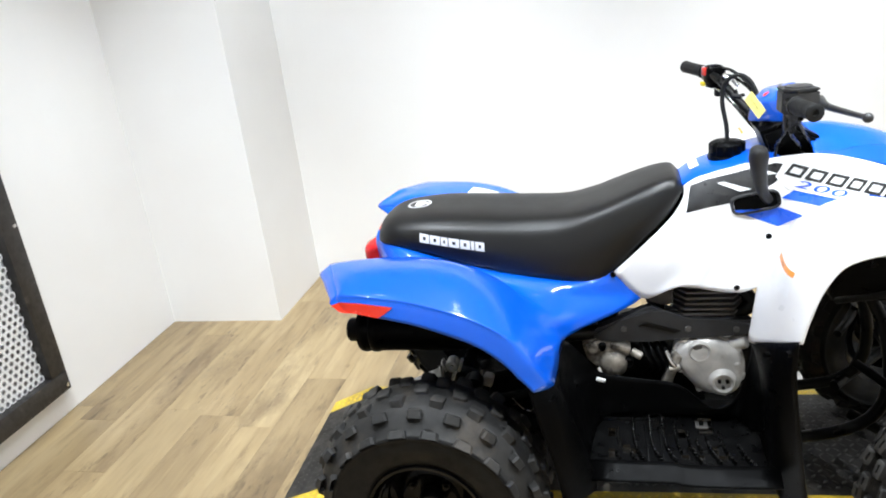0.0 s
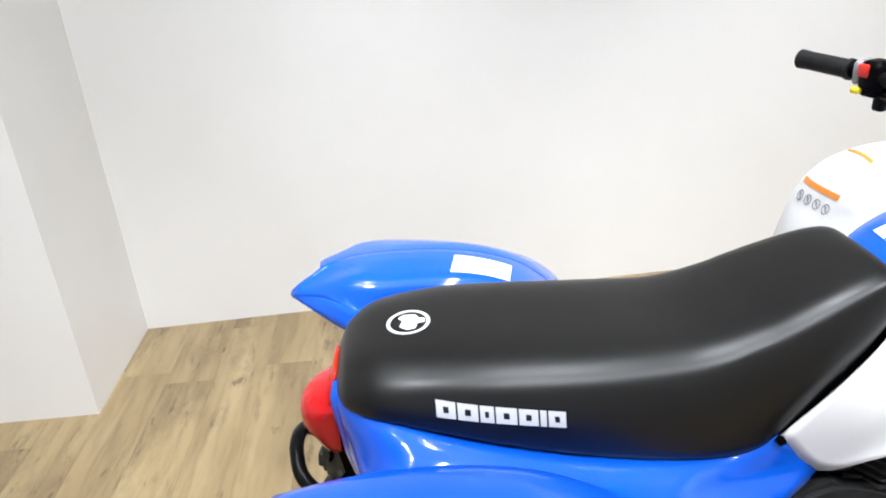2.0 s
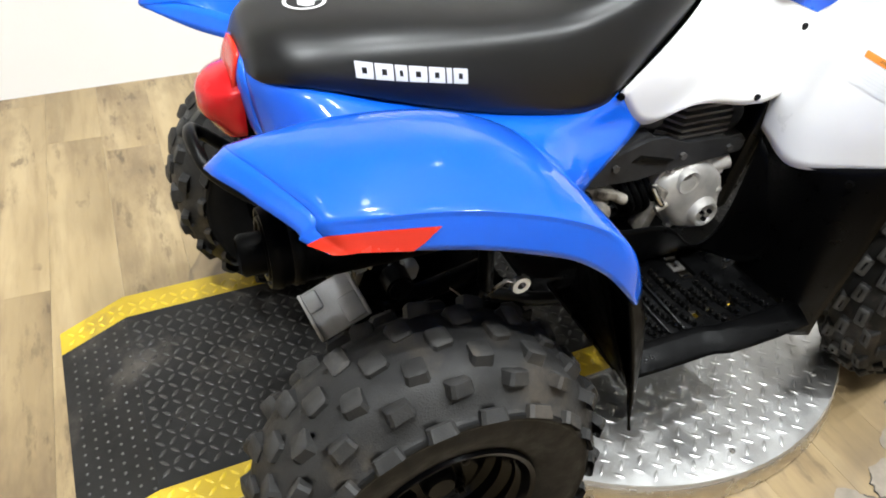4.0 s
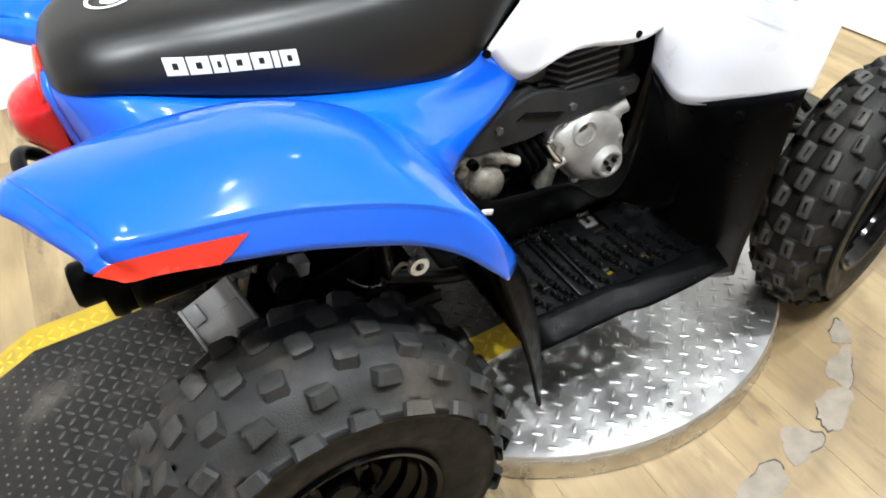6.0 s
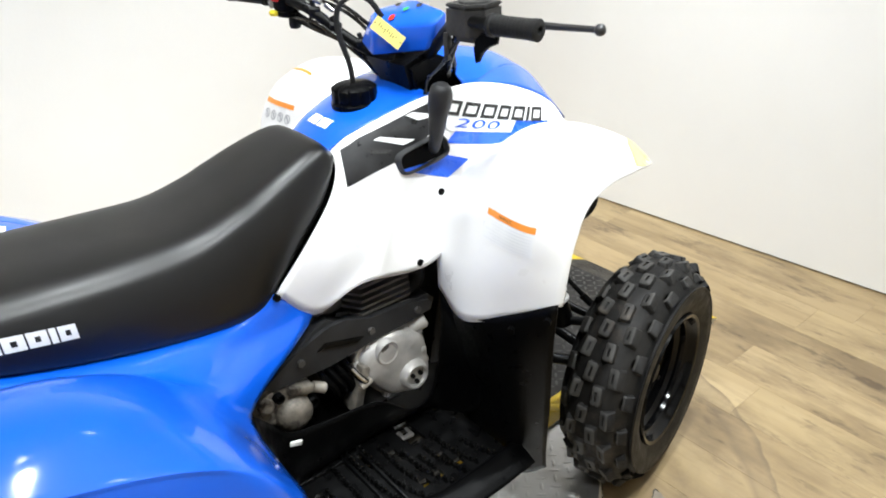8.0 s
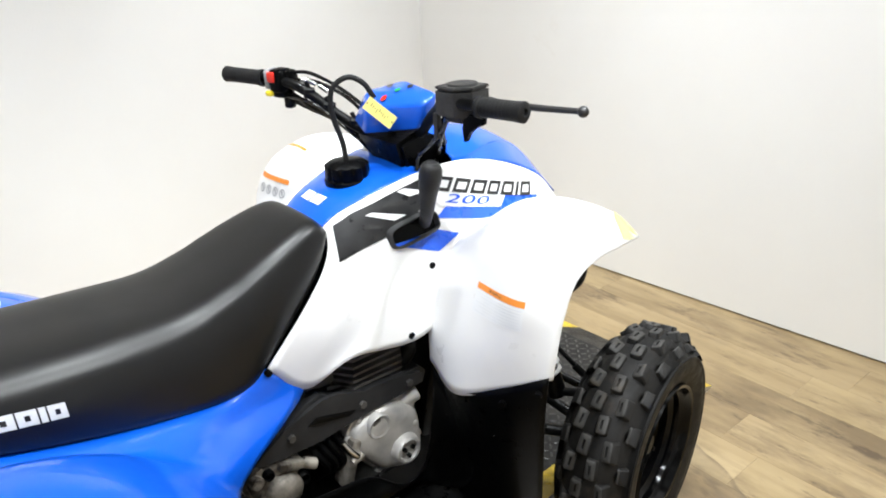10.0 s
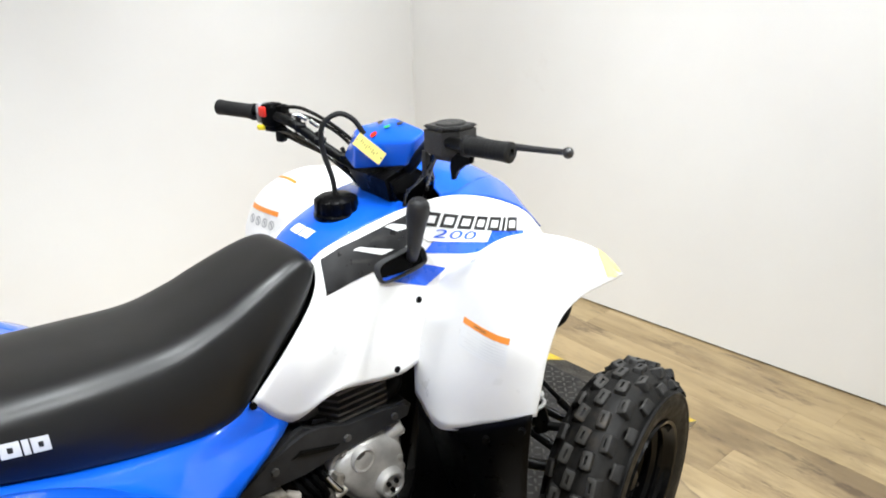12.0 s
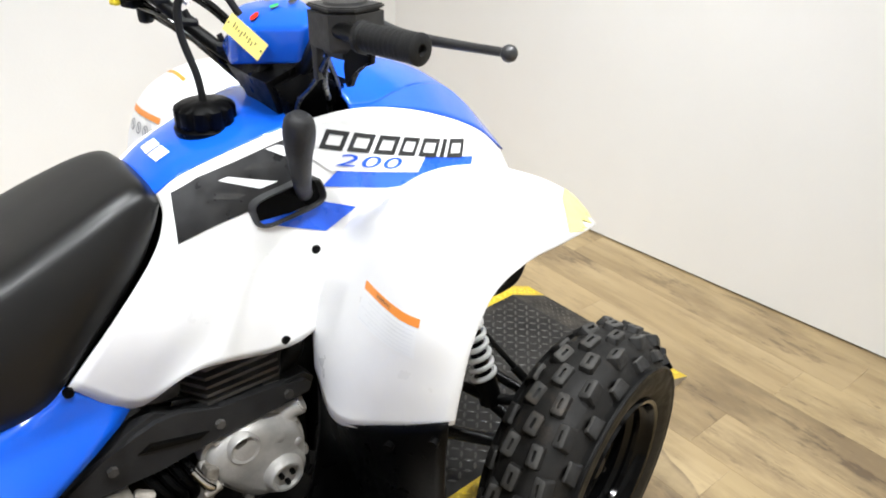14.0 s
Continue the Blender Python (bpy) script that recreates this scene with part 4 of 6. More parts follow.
def rear_body():
    for flip in (1, -1):
        bm = bmesh.new()
        if flip > 0:
            sheet(bm, net(REAR_NET[1:], 5, 5), flip=flip)
            sheet(bm, net(REAR_NET[:2], 3, 5), flip=flip)  # hem folded down along the rear edge
        else:  # this fender shows a crisp crest, a stepped outer flange and a folded rear edge
            inner = [FAR_TAIL] + [row[:5] + [tuple((Vector(row[4]) + Vector(row[5])) / 2 + Vector((0, 0, 0.003))), (row[5][0], row[5][1] + 0.004, row[5][2])] for row in REAR_NET[2:]]
            outer = []
            for k, row in enumerate(inner):
                x, y, z = row[6]
                low, edge = REAR_NET[k + 1][7], REAR_NET[k + 1][8]
                outer.append([(x + 0.001, y + 0.001, z - 0.001), (x + 0.004, y - 0.035, z - 0.003), (low[0] - 0.003, low[1] + 0.012, low[2] + 0.016), low, edge])
            sheet(bm, net(inner, 5, 5), flip=flip)
            sheet(bm, net(outer, 5, 4), flip=flip)
            sheet(bm, net([FAR_TAIL[2:6], FAR_HEM], 3, 5), flip=flip)
        f = part("rear_fender", bm, BLUE, ATV, "glossy blue moulded rear fender")
        solid(f, 0.004, 0.0)
        tree = bvh_of(f)
        if flip == 1:
            fine = net(REAR_NET, 48, 12)
            cols = []
            for c in range(87, 97):
                k = (c - 87) / 9
                line = [r[c] for r in fine]
                lim = -0.020 - 0.034 * k
                run = [q for q in line if q.x < lim]
                run = run[max(0, int(12 * k)):]
                cols.append([run[0].lerp(run[-1], 0) if a == 0 else run[min(len(run) - 1, round(a * (len(run) - 1) / 14))] for a in range(15)])
            bm = bmesh.new()
            sheet(bm, [[q + Vector((-0.0008, -0.0038, 0.0012)) for q in c] for c in cols])
            part("reflector", bm, REFLECTOR, f, "red side reflector")
        else:
            decal("warning_label", [[(0.017, 0.234), (0.113, 0.234), (0.125, 0.290), (0.029, 0.290)]], tree, PAPER, f, "-z", 1.5, 0.0035, "white warning label")
            decal("label_print", [[(x + 0.021 + 0.003 * k, y + 0.236 + 0.012 * k) for x, y in ((0.0, 0.0), (0.070, 0.0), (0.071, 0.005), (0.001, 0.005))] for k in range(4)], tree, FAINT, f, "-z", 1.5, 0.0042)
    bm = bmesh.new()
    rows = [[(x, y * w, z) for y in (-1, -0.5, 0, 0.5, 1)] for x, z, w in ((-0.146, 0.766, 0.040), (-0.156, 0.736, 0.052), (-0.150, 0.690, 0.058), (-0.138, 0.650, 0.060))]
    sheet(bm, net(rows, 4, 4))
    solid(part("tail_panel", bm, BLUE, ATV, "blue tail panel under the seat"), 0.004, 0.0)
    bm = bmesh.new()
    prism(bm, [(-0.144, 0.752), (-0.096, 0.752), (-0.090, 0.660), (-0.130, 0.655), (-0.142, 0.690)], -0.050, 0.050, 0.004)
    part("tail_block", bm, BLUE, ATV, "blue tail moulding behind the lens")
    # the lens bulges out of the tail, round in plan, its top sloping down to the rear
    bm = bmesh.new()
    rows = []
    for z, d in ((0.738, 0.0), (0.737, 0.030), (0.731, 0.049), (0.718, 0.055), (0.695, 0.054), (0.668, 0.045), (0.646, 0.030), (0.638, 0.014), (0.636, 0.0)):
        row = []
        for k in range(13):
            s, c = math.sin(math.pi * (k / 12 - 0.5)), math.cos(math.pi * (k / 12 - 0.5))
            out = d * c ** 0.8
            row.append((-0.154 - out, 0.058 * s * (0.82 + 0.18 * min(1.0, d / 0.03)), 0.694 + (z - 0.694) * (1 - 0.30 * s * s) - 0.28 * out * (z > 0.69)))
        rows.append(row)
    sheet(bm, net(rows, 2, 1))
    light = part("tail_light", bm, RED, ATV, "red tail light lens")
    bm = bmesh.new()
    sheet(bm, net([[(x, y * w, z + 0.004 * (1 - y * y)) for y in (-1, -0.5, 0, 0.5, 1)] for x, z, w in ((-0.151, 0.766, 0.034), (-0.158, 0.746, 0.040), (-0.163, 0.722, 0.046))], 3, 3))
    solid(part("lens_base", bm, REFLECTOR, light, "light red upper lens"), 0.005, 0.0)
    bm = bmesh.new()
    prism(bm, [(-0.166, 0.664), (-0.140, 0.664), (-0.130, 0.560), (-0.150, 0.560)], -0.040, 0.038, 0.003)
    part("light_bracket", bm, DARK, light, "dark steel bracket")
    bm = bmesh.new()
    tube(bm, [(-0.06, -0.06, 0.50), (-0.14, -0.062, 0.545), (-0.205, -0.055, 0.605), (-0.222, -0.02, 0.630), (-0.222, 0.03, 0.630), (-0.205, 0.062, 0.605), (-0.14, 0.07, 0.545), (-0.06, 0.07, 0.50)], 0.010)
    part("grab_bar", bm, DARK, ATV, "black tubular rear grab bar")


rear_body()


# front body: side panels from the top border down to the engine bay, then the flared fenders
SIDE_NET = [
    [(0.560, -0.058, 0.848), (0.557, -0.078, 0.822), (0.530, -0.098, 0.785), (0.470, -0.112, 0.728), (0.405, -0.118, 0.668)],
    [(0.590, -0.068, 0.864), (0.585, -0.098, 0.816), (0.565, -0.114, 0.762), (0.515, -0.124, 0.690), (0.468, -0.112, 0.600)],
    [(0.650, -0.080, 0.884), (0.640, -0.111, 0.824), (0.625, -0.128, 0.752), (0.590, -0.138, 0.690), (0.545, -0.142, 0.640)],
    [(0.720, -0.092, 0.902), (0.710, -0.122, 0.835), (0.695, -0.136, 0.752), (0.675, -0.144, 0.690), (0.640, -0.149, 0.628)],
    [(0.790, -0.102, 0.911), (0.785, -0.124, 0.845), (0.770, -0.142, 0.765), (0.745, -0.152, 0.705), (0.692, -0.160, 0.640)],
    [(0.860, -0.106, 0.903), (0.860, -0.124, 0.844), (0.855, -0.140, 0.785), (0.840, -0.155, 0.740), (0.800, -0.165, 0.700)],
    [(0.950, -0.100, 0.872), (0.950, -0.120, 0.826), (0.950, -0.140, 0.780), (0.945, -0.160, 0.740), (0.930, -0.175, 0.710)],
    [(1.050, -0.078, 0.820), (1.050, -0.100, 0.788), (1.050, -0.125, 0.755), (1.050, -0.145, 0.730), (1.050, -0.160, 0.710)],
    [(1.135, -0.040, 0.755), (1.135, -0.055, 0.738), (1.135, -0.070, 0.722), (1.135, -0.085, 0.710), (1.135, -0.095, 0.700)],
]
FENDER_NET = [
    [(0.700, -0.150, 0.575), (0.694, -0.168, 0.572), (0.670, -0.254, 0.566), (0.694, -0.340, 0.606), (0.727, -0.418, 0.648)],
    [(0.712, -0.140, 0.650), (0.700, -0.168, 0.650), (0.688, -0.250, 0.660), (0.700, -0.345, 0.680), (0.738, -0.416, 0.692)],
    [(0.750, -0.130, 0.735), (0.735, -0.168, 0.742), (0.722, -0.255, 0.757), (0.718, -0.355, 0.757), (0.758, -0.411, 0.744)],
    [(0.800, -0.120, 0.770), (0.770, -0.168, 0.790), (0.755, -0.250, 0.822), (0.757, -0.340, 0.824), (0.792, -0.404, 0.788)],
    [(0.860, -0.115, 0.785), (0.845, -0.165, 0.812), (0.830, -0.235, 0.856), (0.835, -0.325, 0.858), (0.850, -0.396, 0.804)],
    [(0.930, -0.112, 0.785), (0.925, -0.165, 0.808), (0.918, -0.230, 0.846), (0.918, -0.320, 0.848), (0.915, -0.388, 0.802)],
    [(1.010, -0.110, 0.765), (1.010, -0.160, 0.782), (1.010, -0.220, 0.806), (1.012, -0.295, 0.808), (1.012, -0.352, 0.778)],
    [(1.060, -0.090, 0.735), (1.062, -0.150, 0.750), (1.064, -0.200, 0.765), (1.064, -0.265, 0.768), (1.052, -0.316, 0.755)],
]
HALF_HOOD = [  # x, then border, below the crease, above the crease, crown
    (0.806, (-0.104, 0.909), (-0.100, 0.914), (-0.096, 0.918), (-0.052, 0.938), (0.0, 0.949)),
    (0.842, (-0.106, 0.906), (-0.102, 0.911), (-0.098, 0.915), (-0.050, 0.939), (0.0, 0.951)),
    (0.890, (-0.105, 0.894), (-0.088, 0.914), (-0.084, 0.918), (-0.045, 0.934), (0.0, 0.943)),
    (0.950, (-0.100, 0.873), (-0.067, 0.906), (-0.062, 0.909), (-0.032, 0.920), (0.0, 0.926)),
    (1.005, (-0.090, 0.846), (-0.043, 0.887), (-0.038, 0.890), (-0.020, 0.895), (0.0, 0.898)),
    (1.060, (-0.076, 0.815), (-0.036, 0.846), (-0.031, 0.848), (-0.016, 0.852), (0.0, 0.854)),
    (1.138, (-0.042, 0.756), (-0.026, 0.766), (-0.022, 0.768), (-0.011, 0.771), (0.0, 0.772)),
]
HOOD_NET = [[(x, y, z) for y, z in half] + [(x, -y, z) for y, z in half[-2::-1]] for x, *half in HALF_HOOD]
TANK_NET = [
    [(0.552, -0.061, 0.842), (0.553, -0.040, 0.850), (0.554, 0.0, 0.853), (0.553, 0.040, 0.850), (0.552, 0.061, 0.842)],
    [(0.590, -0.069, 0.864), (0.591, -0.045, 0.872), (0.592, 0.0, 0.875), (0.591, 0.045, 0.872), (0.590, 0.069, 0.864)],
    [(0.650, -0.081, 0.884), (0.651, -0.052, 0.888), (0.652, 0.0, 0.889), (0.651, 0.052, 0.888), (0.650, 0.081, 0.884)],
    [(0.722, -0.093, 0.902), (0.712, -0.060, 0.904), (0.705, 0.0, 0.905), (0.712, 0.060, 0.904), (0.722, 0.093, 0.902)],
    [(0.748, -0.097, 0.903), (0.738, -0.062, 0.910), (0.730, 0.0, 0.913), (0.738, 0.062, 0.910), (0.748, 0.097, 0.903)],
]


def patch(ctrl, u0, u1, v0, v1, lift, n=14):
    """A piece of a control net's surface, lifted off it."""
    k = 12
    g = net(ctrl, k, k)

    def at(u, v):
        u, v = min(max(u * k, 0), len(g) - 1.001), min(max(v * k, 0), len(g[0]) - 1.001)
        i, j, a, b = int(u), int(v), u % 1, v % 1
        return (g[i][j] * (1 - a) + g[i + 1][j] * a) * (1 - b) + (g[i][j + 1] * (1 - a) + g[i + 1][j + 1] * a) * b
    out = []
    for i in range(n + 1):
        row = []
        for j in range(n + 1):
            u, v = u0 + (u1 - u0) * i / n, v0 + (v1 - v0) * j / n
            q = (at(u + 0.02, v) - at(u - 0.02, v)).cross(at(u, v + 0.02) - at(u, v - 0.02)).normalized()
            if q.z - q.y * 0.5 < 0:
                q = -q
            row.append(at(u, v) + q * lift)
        out.append(row)
    return out


def quad(x, z, w, h, sx=0.0, sz=0.0):
    """A slanted box outline in the side view."""
    return [(x, z), (x + w, z + sz * w), (x + w + sx, z + sz * w + h), (x + sx, z + h)]


def front_body():
    for flip in (1, -1):
        bm = bmesh.new()
        sheet(bm, net(SIDE_NET, 6, 6), flip=flip)
        if flip < 0:
            bmesh.ops.translate(bm, verts=bm.verts, vec=(-0.006, 0.0, 0.0))
        s = solid(part("side_panel", bm, WHITE, ATV, "white moulded side panel with grubby marks"), 0.004, 0.0)
        bm = bmesh.new()
        sheet(bm, net(FENDER_NET, 6, 6), flip=flip)
        if flip < 0:
            bmesh.ops.translate(bm, verts=bm.verts, vec=(-0.054, 0.036, 0.016))
        f = solid(part("front_fender", bm, WHITE, ATV, "white flared front fender"), 0.004, 0.0)
        if flip == 1:
            tree = bvh_of(s)
            decal("black_graphic", [[(0.562, 0.794), (0.574, 0.846), (0.605, 0.860), (0.650, 0.872), (0.700, 0.886), (0.735, 0.894), (0.769, 0.891), (0.732, 0.857), (0.700, 0.838), (0.650, 0.818), (0.606, 0.808)]], tree, DECAL_BLACK, s, lift=0.0030, label="black side graphic")
            decal("white_slash", [[(0.625, 0.854), (0.637, 0.857), (0.690, 0.845), (0.668, 0.840)], [(0.688, 0.881), (0.702, 0.884), (0.740, 0.874), (0.706, 0.871)]], tree, PAPER, s, lift=0.0040)
            decal("grey_slash", [[(0.655, 0.862), (0.668, 0.868), (0.698, 0.866), (0.684, 0.861)], [(0.612, 0.836), (0.622, 0.842), (0.650, 0.836), (0.640, 0.832)]], tree, DUSTY, s, lift=0.0036, label="worn grey streaks")
            decal("blue_stripe", [[(0.651, 0.803), (0.738, 0.771), (0.786, 0.791), (0.742, 0.809)], [(0.744, 0.828), (0.838, 0.803), (0.943, 0.788), (0.996, 0.793), (1.010, 0.806), (0.960, 0.826), (0.812, 0.848), (0.774, 0.846)]], tree, DECAL_BLUE, s, lift=0.0030, label="blue stripes")
            decal("name_backing", [[(0.734, 0.868), (0.757, 0.904), (1.022, 0.824), (1.006, 0.800), (0.908, 0.8275), (0.890, 0.811), (0.757, 0.845)]], tree, PAPER, s, lift=0.0038)
            marks = []
            x, tilt, lean = 0.750, -0.292, 0.85
            for w in (0.036, 0.037, 0.038, 0.033, 0.037, 0.014, 0.038):
                z0, n = 0.8725 + tilt * (x - 0.752), w - 0.006
                for a, b, h0, h1 in ((0.0, 1.0, 0.0, 0.0046), (0.0, 0.20, 0.0046, 0.0154), (0.80, 1.0, 0.0046, 0.0154), (0.0, 1.0, 0.0154, 0.020)) if w > 0.02 else ((0.0, 1.0, 0.0, 0.020),):
                    marks.append([(x + n * k + lean * h, z0 + tilt * n * k + h) for k, h in ((a, h0), (b, h0), (b, h1), (a, h1))])
                x += w
            decal("name_print", marks, tree, INK, s, lift=0.0048, label="black slanted block print", cell=0.01)
            bm = words("200", 0.030, 0.35, 1.05)
            for v in bm.verts:
                x, z = 0.764 + v.co.x * 2.05, 0.8500 + v.co.y * 0.74
                v.co = Vector((x, -1.0, z - 0.285 * (x - 0.764)))
            dress(bm, tree, "+y", -1.0, 0.0050, 0.012)
            part("number_print", bm, DECAL_BLUE, s, "blue outlined number 200")
            for bx, by, bz in ((0.721, -0.137, 0.750), (0.660, -0.148, 0.639)):
                bm = bmesh.new()
                rod(bm, (bx, by + 0.004, bz), (bx, by - 0.006, bz), 0.0075, 0.006, 14)
                part("panel_bolt", bm, BLACK, s)
            tree = bvh_of(f)
            decal("warning_label", [[(-0.364, 0.762), (-0.260, 0.762), (-0.263, 0.716), (-0.366, 0.716)]], tree, PAPER, f, "+x", 0.3, 0.0026, "white warning label with orange header")
            decal("label_header", [[(-0.364, 0.762), (-0.262, 0.762), (-0.263, 0.7525), (-0.365, 0.7525)]], tree, ORANGE, f, "+x", 0.3, 0.0032, "orange header band")
            decal("label_print", [[(-0.362, 0.748 - 0.0046 * k), (-0.268 - 0.010 * (k % 3), 0.748 - 0.0046 * k), (-0.268 - 0.010 * (k % 3), 0.7464 - 0.0046 * k), (-0.362, 0.7464 - 0.0046 * k)] for k in range(7)], tree, LABEL_GREY, f, "+x", 0.3, 0.0032)
            bm = words("WARNING", 0.006)
            for v in bm.verts:
                v.co = Vector((0.3, -0.292 - v.co.x, 0.7556 + v.co.y))
            dress(bm, tree, "+x", 0.3, 0.0038, 0.012)
            part("label_word", bm, INK, f)
            decal("yellow_sticker", [[(0.934, -0.376), (0.968, -0.330), (1.010, -0.296), (1.052, -0.280), (1.056, -0.318), (1.010, -0.362)]], tree, TAG, f, "-z", 1.5, 0.0035, "pale yellow sticker on the fender tip")
        else:
            tree = bvh_of(f)
            for a, b, z, h in ((0.280, 0.382, 0.806, 0.009),):
                decal("label_header", [[(a, z), (b, z), (b, z + h), (a, z + h)]], tree, ORANGE, f, "+x", 0.3, 0.0035, "orange label header")
            decal("label_header", [[(0.735, 0.292), (0.736, 0.366), (0.742, 0.366), (0.741, 0.292)]], tree, ORANGE, f, "-z", 1.5, 0.0035, "orange label header")
            signs = []
            for k in range(4):  # ringed pictograms, too small to make out
                u, v = 0.294 + 0.024 * k, 0.786
                for a in range(12):
                    c0, s0, c1, s1 = math.cos(a * math.pi / 6), math.sin(a * math.pi / 6), math.cos((a + 1) * math.pi / 6), math.sin((a + 1) * math.pi / 6)
                    signs.append([(u + 0.0090 * c0, v + 0.0095 * s0), (u + 0.0090 * c1, v + 0.0095 * s1), (u + 0.0068 * c1, v + 0.0072 * s1), (u + 0.0068 * c0, v + 0.0072 * s0)])
                signs.append([(u - 0.0060, v - 0.0042), (u - 0.0042, v - 0.0060), (u + 0.0060, v + 0.0042), (u + 0.0042, v + 0.0060)])
                signs.append([(u - 0.0026, v - 0.0020), (u + 0.0004, v - 0.0046), (u + 0.0020, v + 0.0036), (u - 0.0012, v + 0.0046)])
            decal("label_symbols", signs, tree, GREYINK, f, "+x", 0.3, 0.0035)
    bm = bmesh.new()
    sheet(bm, net(HOOD_NET, 6, 6))
    solid(part("hood", bm, BLUE, ATV, "glossy blue nose hood"), 0.004, 0.0)
    bm = bmesh.new()
    sheet(bm, net(TANK_NET, 6, 6))
    tank = solid(part("tank_cover", bm, BLUE, ATV, "glossy blue tank cover"), 0.004, 0.0)
    decal("white_badge", [[(0.578, -0.026), (0.596, -0.026), (0.595, 0.001), (0.577, 0.001)], [(0.577, 0.005), (0.595, 0.005), (0.597, 0.032), (0.579, 0.032)]], bvh_of(tank), PAPER, tank, "-z", 1.5, 0.0035, "white badge print")
    # black well round the steering stem
    bm = bmesh.new()
    prism(bm, [(0.690, 0.76), (0.690, 0.884), (0.712, 0.893), (0.735, 0.860), (0.840, 0.864), (0.850, 0.900), (0.880, 0.880), (0.88, 0.76)], -0.094, 0.094)
    edge = [(-0.094, 0.850), (-0.094, 0.908), (-0.050, 0.931), (0.0, 0.942), (0.050, 0.931), (0.094, 0.908), (0.094, 0.850)]
    front, back = ([bm.verts.new((x, y, z)) for y, z in edge] for x in (0.862, 0.856))
    bm.faces.new(front)
    bm.faces.new(back[::-1])
    for k in range(7):
        bm.faces.new((front[k - 1], front[k], back[k], back[k - 1]))
    part("steering_well", bm, BLACK, ATV, "black well around the steering stem", smooth=False)
    # fuel cap and vent hose
    bm = bmesh.new()
    lathe(bm, [(0.884, 0.040), (0.892, 0.041), (0.895, 0.036), (0.895, 0.034)], 32, "z", (0.657, 0.004, 0))
    cap = part("fuel_cap", bm, BLACK, ATV, "ribbed black plastic fuel cap")
    bm = bmesh.new()
    rings = []
    for h, r in ((0.892, 0.033), (0.896, 0.0355), (0.917, 0.0355), (0.922, 0.031), (0.924, 0.012), (0.9241, 0.0005)):
        ribs = [r + (0.0030 if k % 6 < 4 and r > 0.02 and h < 0.92 else 0.0) for k in range(66)]
        rings.append([(0.657 + q * math.cos(2 * math.pi * k / 66), 0.004 + q * math.sin(2 * math.pi * k / 66), h) for k, q in enumerate(ribs)])
    sheet(bm, rings, close=True)
    part("cap_grip", bm, BLACK, cap)
    bm = bmesh.new()
    tube(bm, [(0.657, 0.004, 0.920), (0.655, 0.007, 0.955), (0.647, 0.018, 1.005), (0.652, 0.020, 1.044), (0.676, 0.008, 1.062), (0.696, -0.008, 1.052), (0.710, -0.018, 1.026)], 0.0048, 10)
    part("vent_hose", bm, GRIP, cap, "black rubber vent hose")
    # gear lever
    bm = bmesh.new()
    along = Vector((0.096, -0.014, 0.022)).normalized()
    out = Vector((0.10, -0.94, 0.20)).normalized()
    up = out.cross(along).normalized()
    rot = Matrix((along, up, out)).transposed()
    c = Vector((0.694, -0.124, 0.820))
    # an open frame with rounded corners, the lever rising out of its front end
    rim = []
    for k in range(40):
        a = 2 * math.pi * k / 40
        x, y = math.cos(a), math.sin(a)
        rim.append((0.046 * math.copysign(abs(x) ** 0.45, x), 0.0195 * math.copysign(abs(y) ** 0.55, y)))
    rings = [[c + along * x * k + up * y * (1 - (1 - k) * 2.2) + out * h for x, y in rim] for k, h in ((1.06, -0.004), (1.03, 0.010), (1.00, 0.0125), (0.96, 0.0125), (0.935, 0.010), (0.93, -0.004))]
    sheet(bm, rings, close=True)
    gate = part("shift_gate", bm, LEVER, ATV, "black plastic gear-shift gate")
    bm = bmesh.new()
    box(bm, c + out * 0.002, (0.082, 0.030, 0.004), rot)
    part("gate_slot", bm, BLACK, gate)
    bm = bmesh.new()
    tube(bm, [c + along * 0.026, (0.708, -0.146, 0.842), (0.698, -0.164, 0.866), (0.690, -0.180, 0.900), (0.686, -0.192, 0.930), (0.684, -0.198, 0.948), (0.684, -0.200, 0.956)], [0.010, 0.0105, 0.0120, 0.0150, 0.0185, 0.0165, 0.0095], 20)
    part("shift_lever", bm, LEVER, gate, "black gear-shift lever")


front_body()


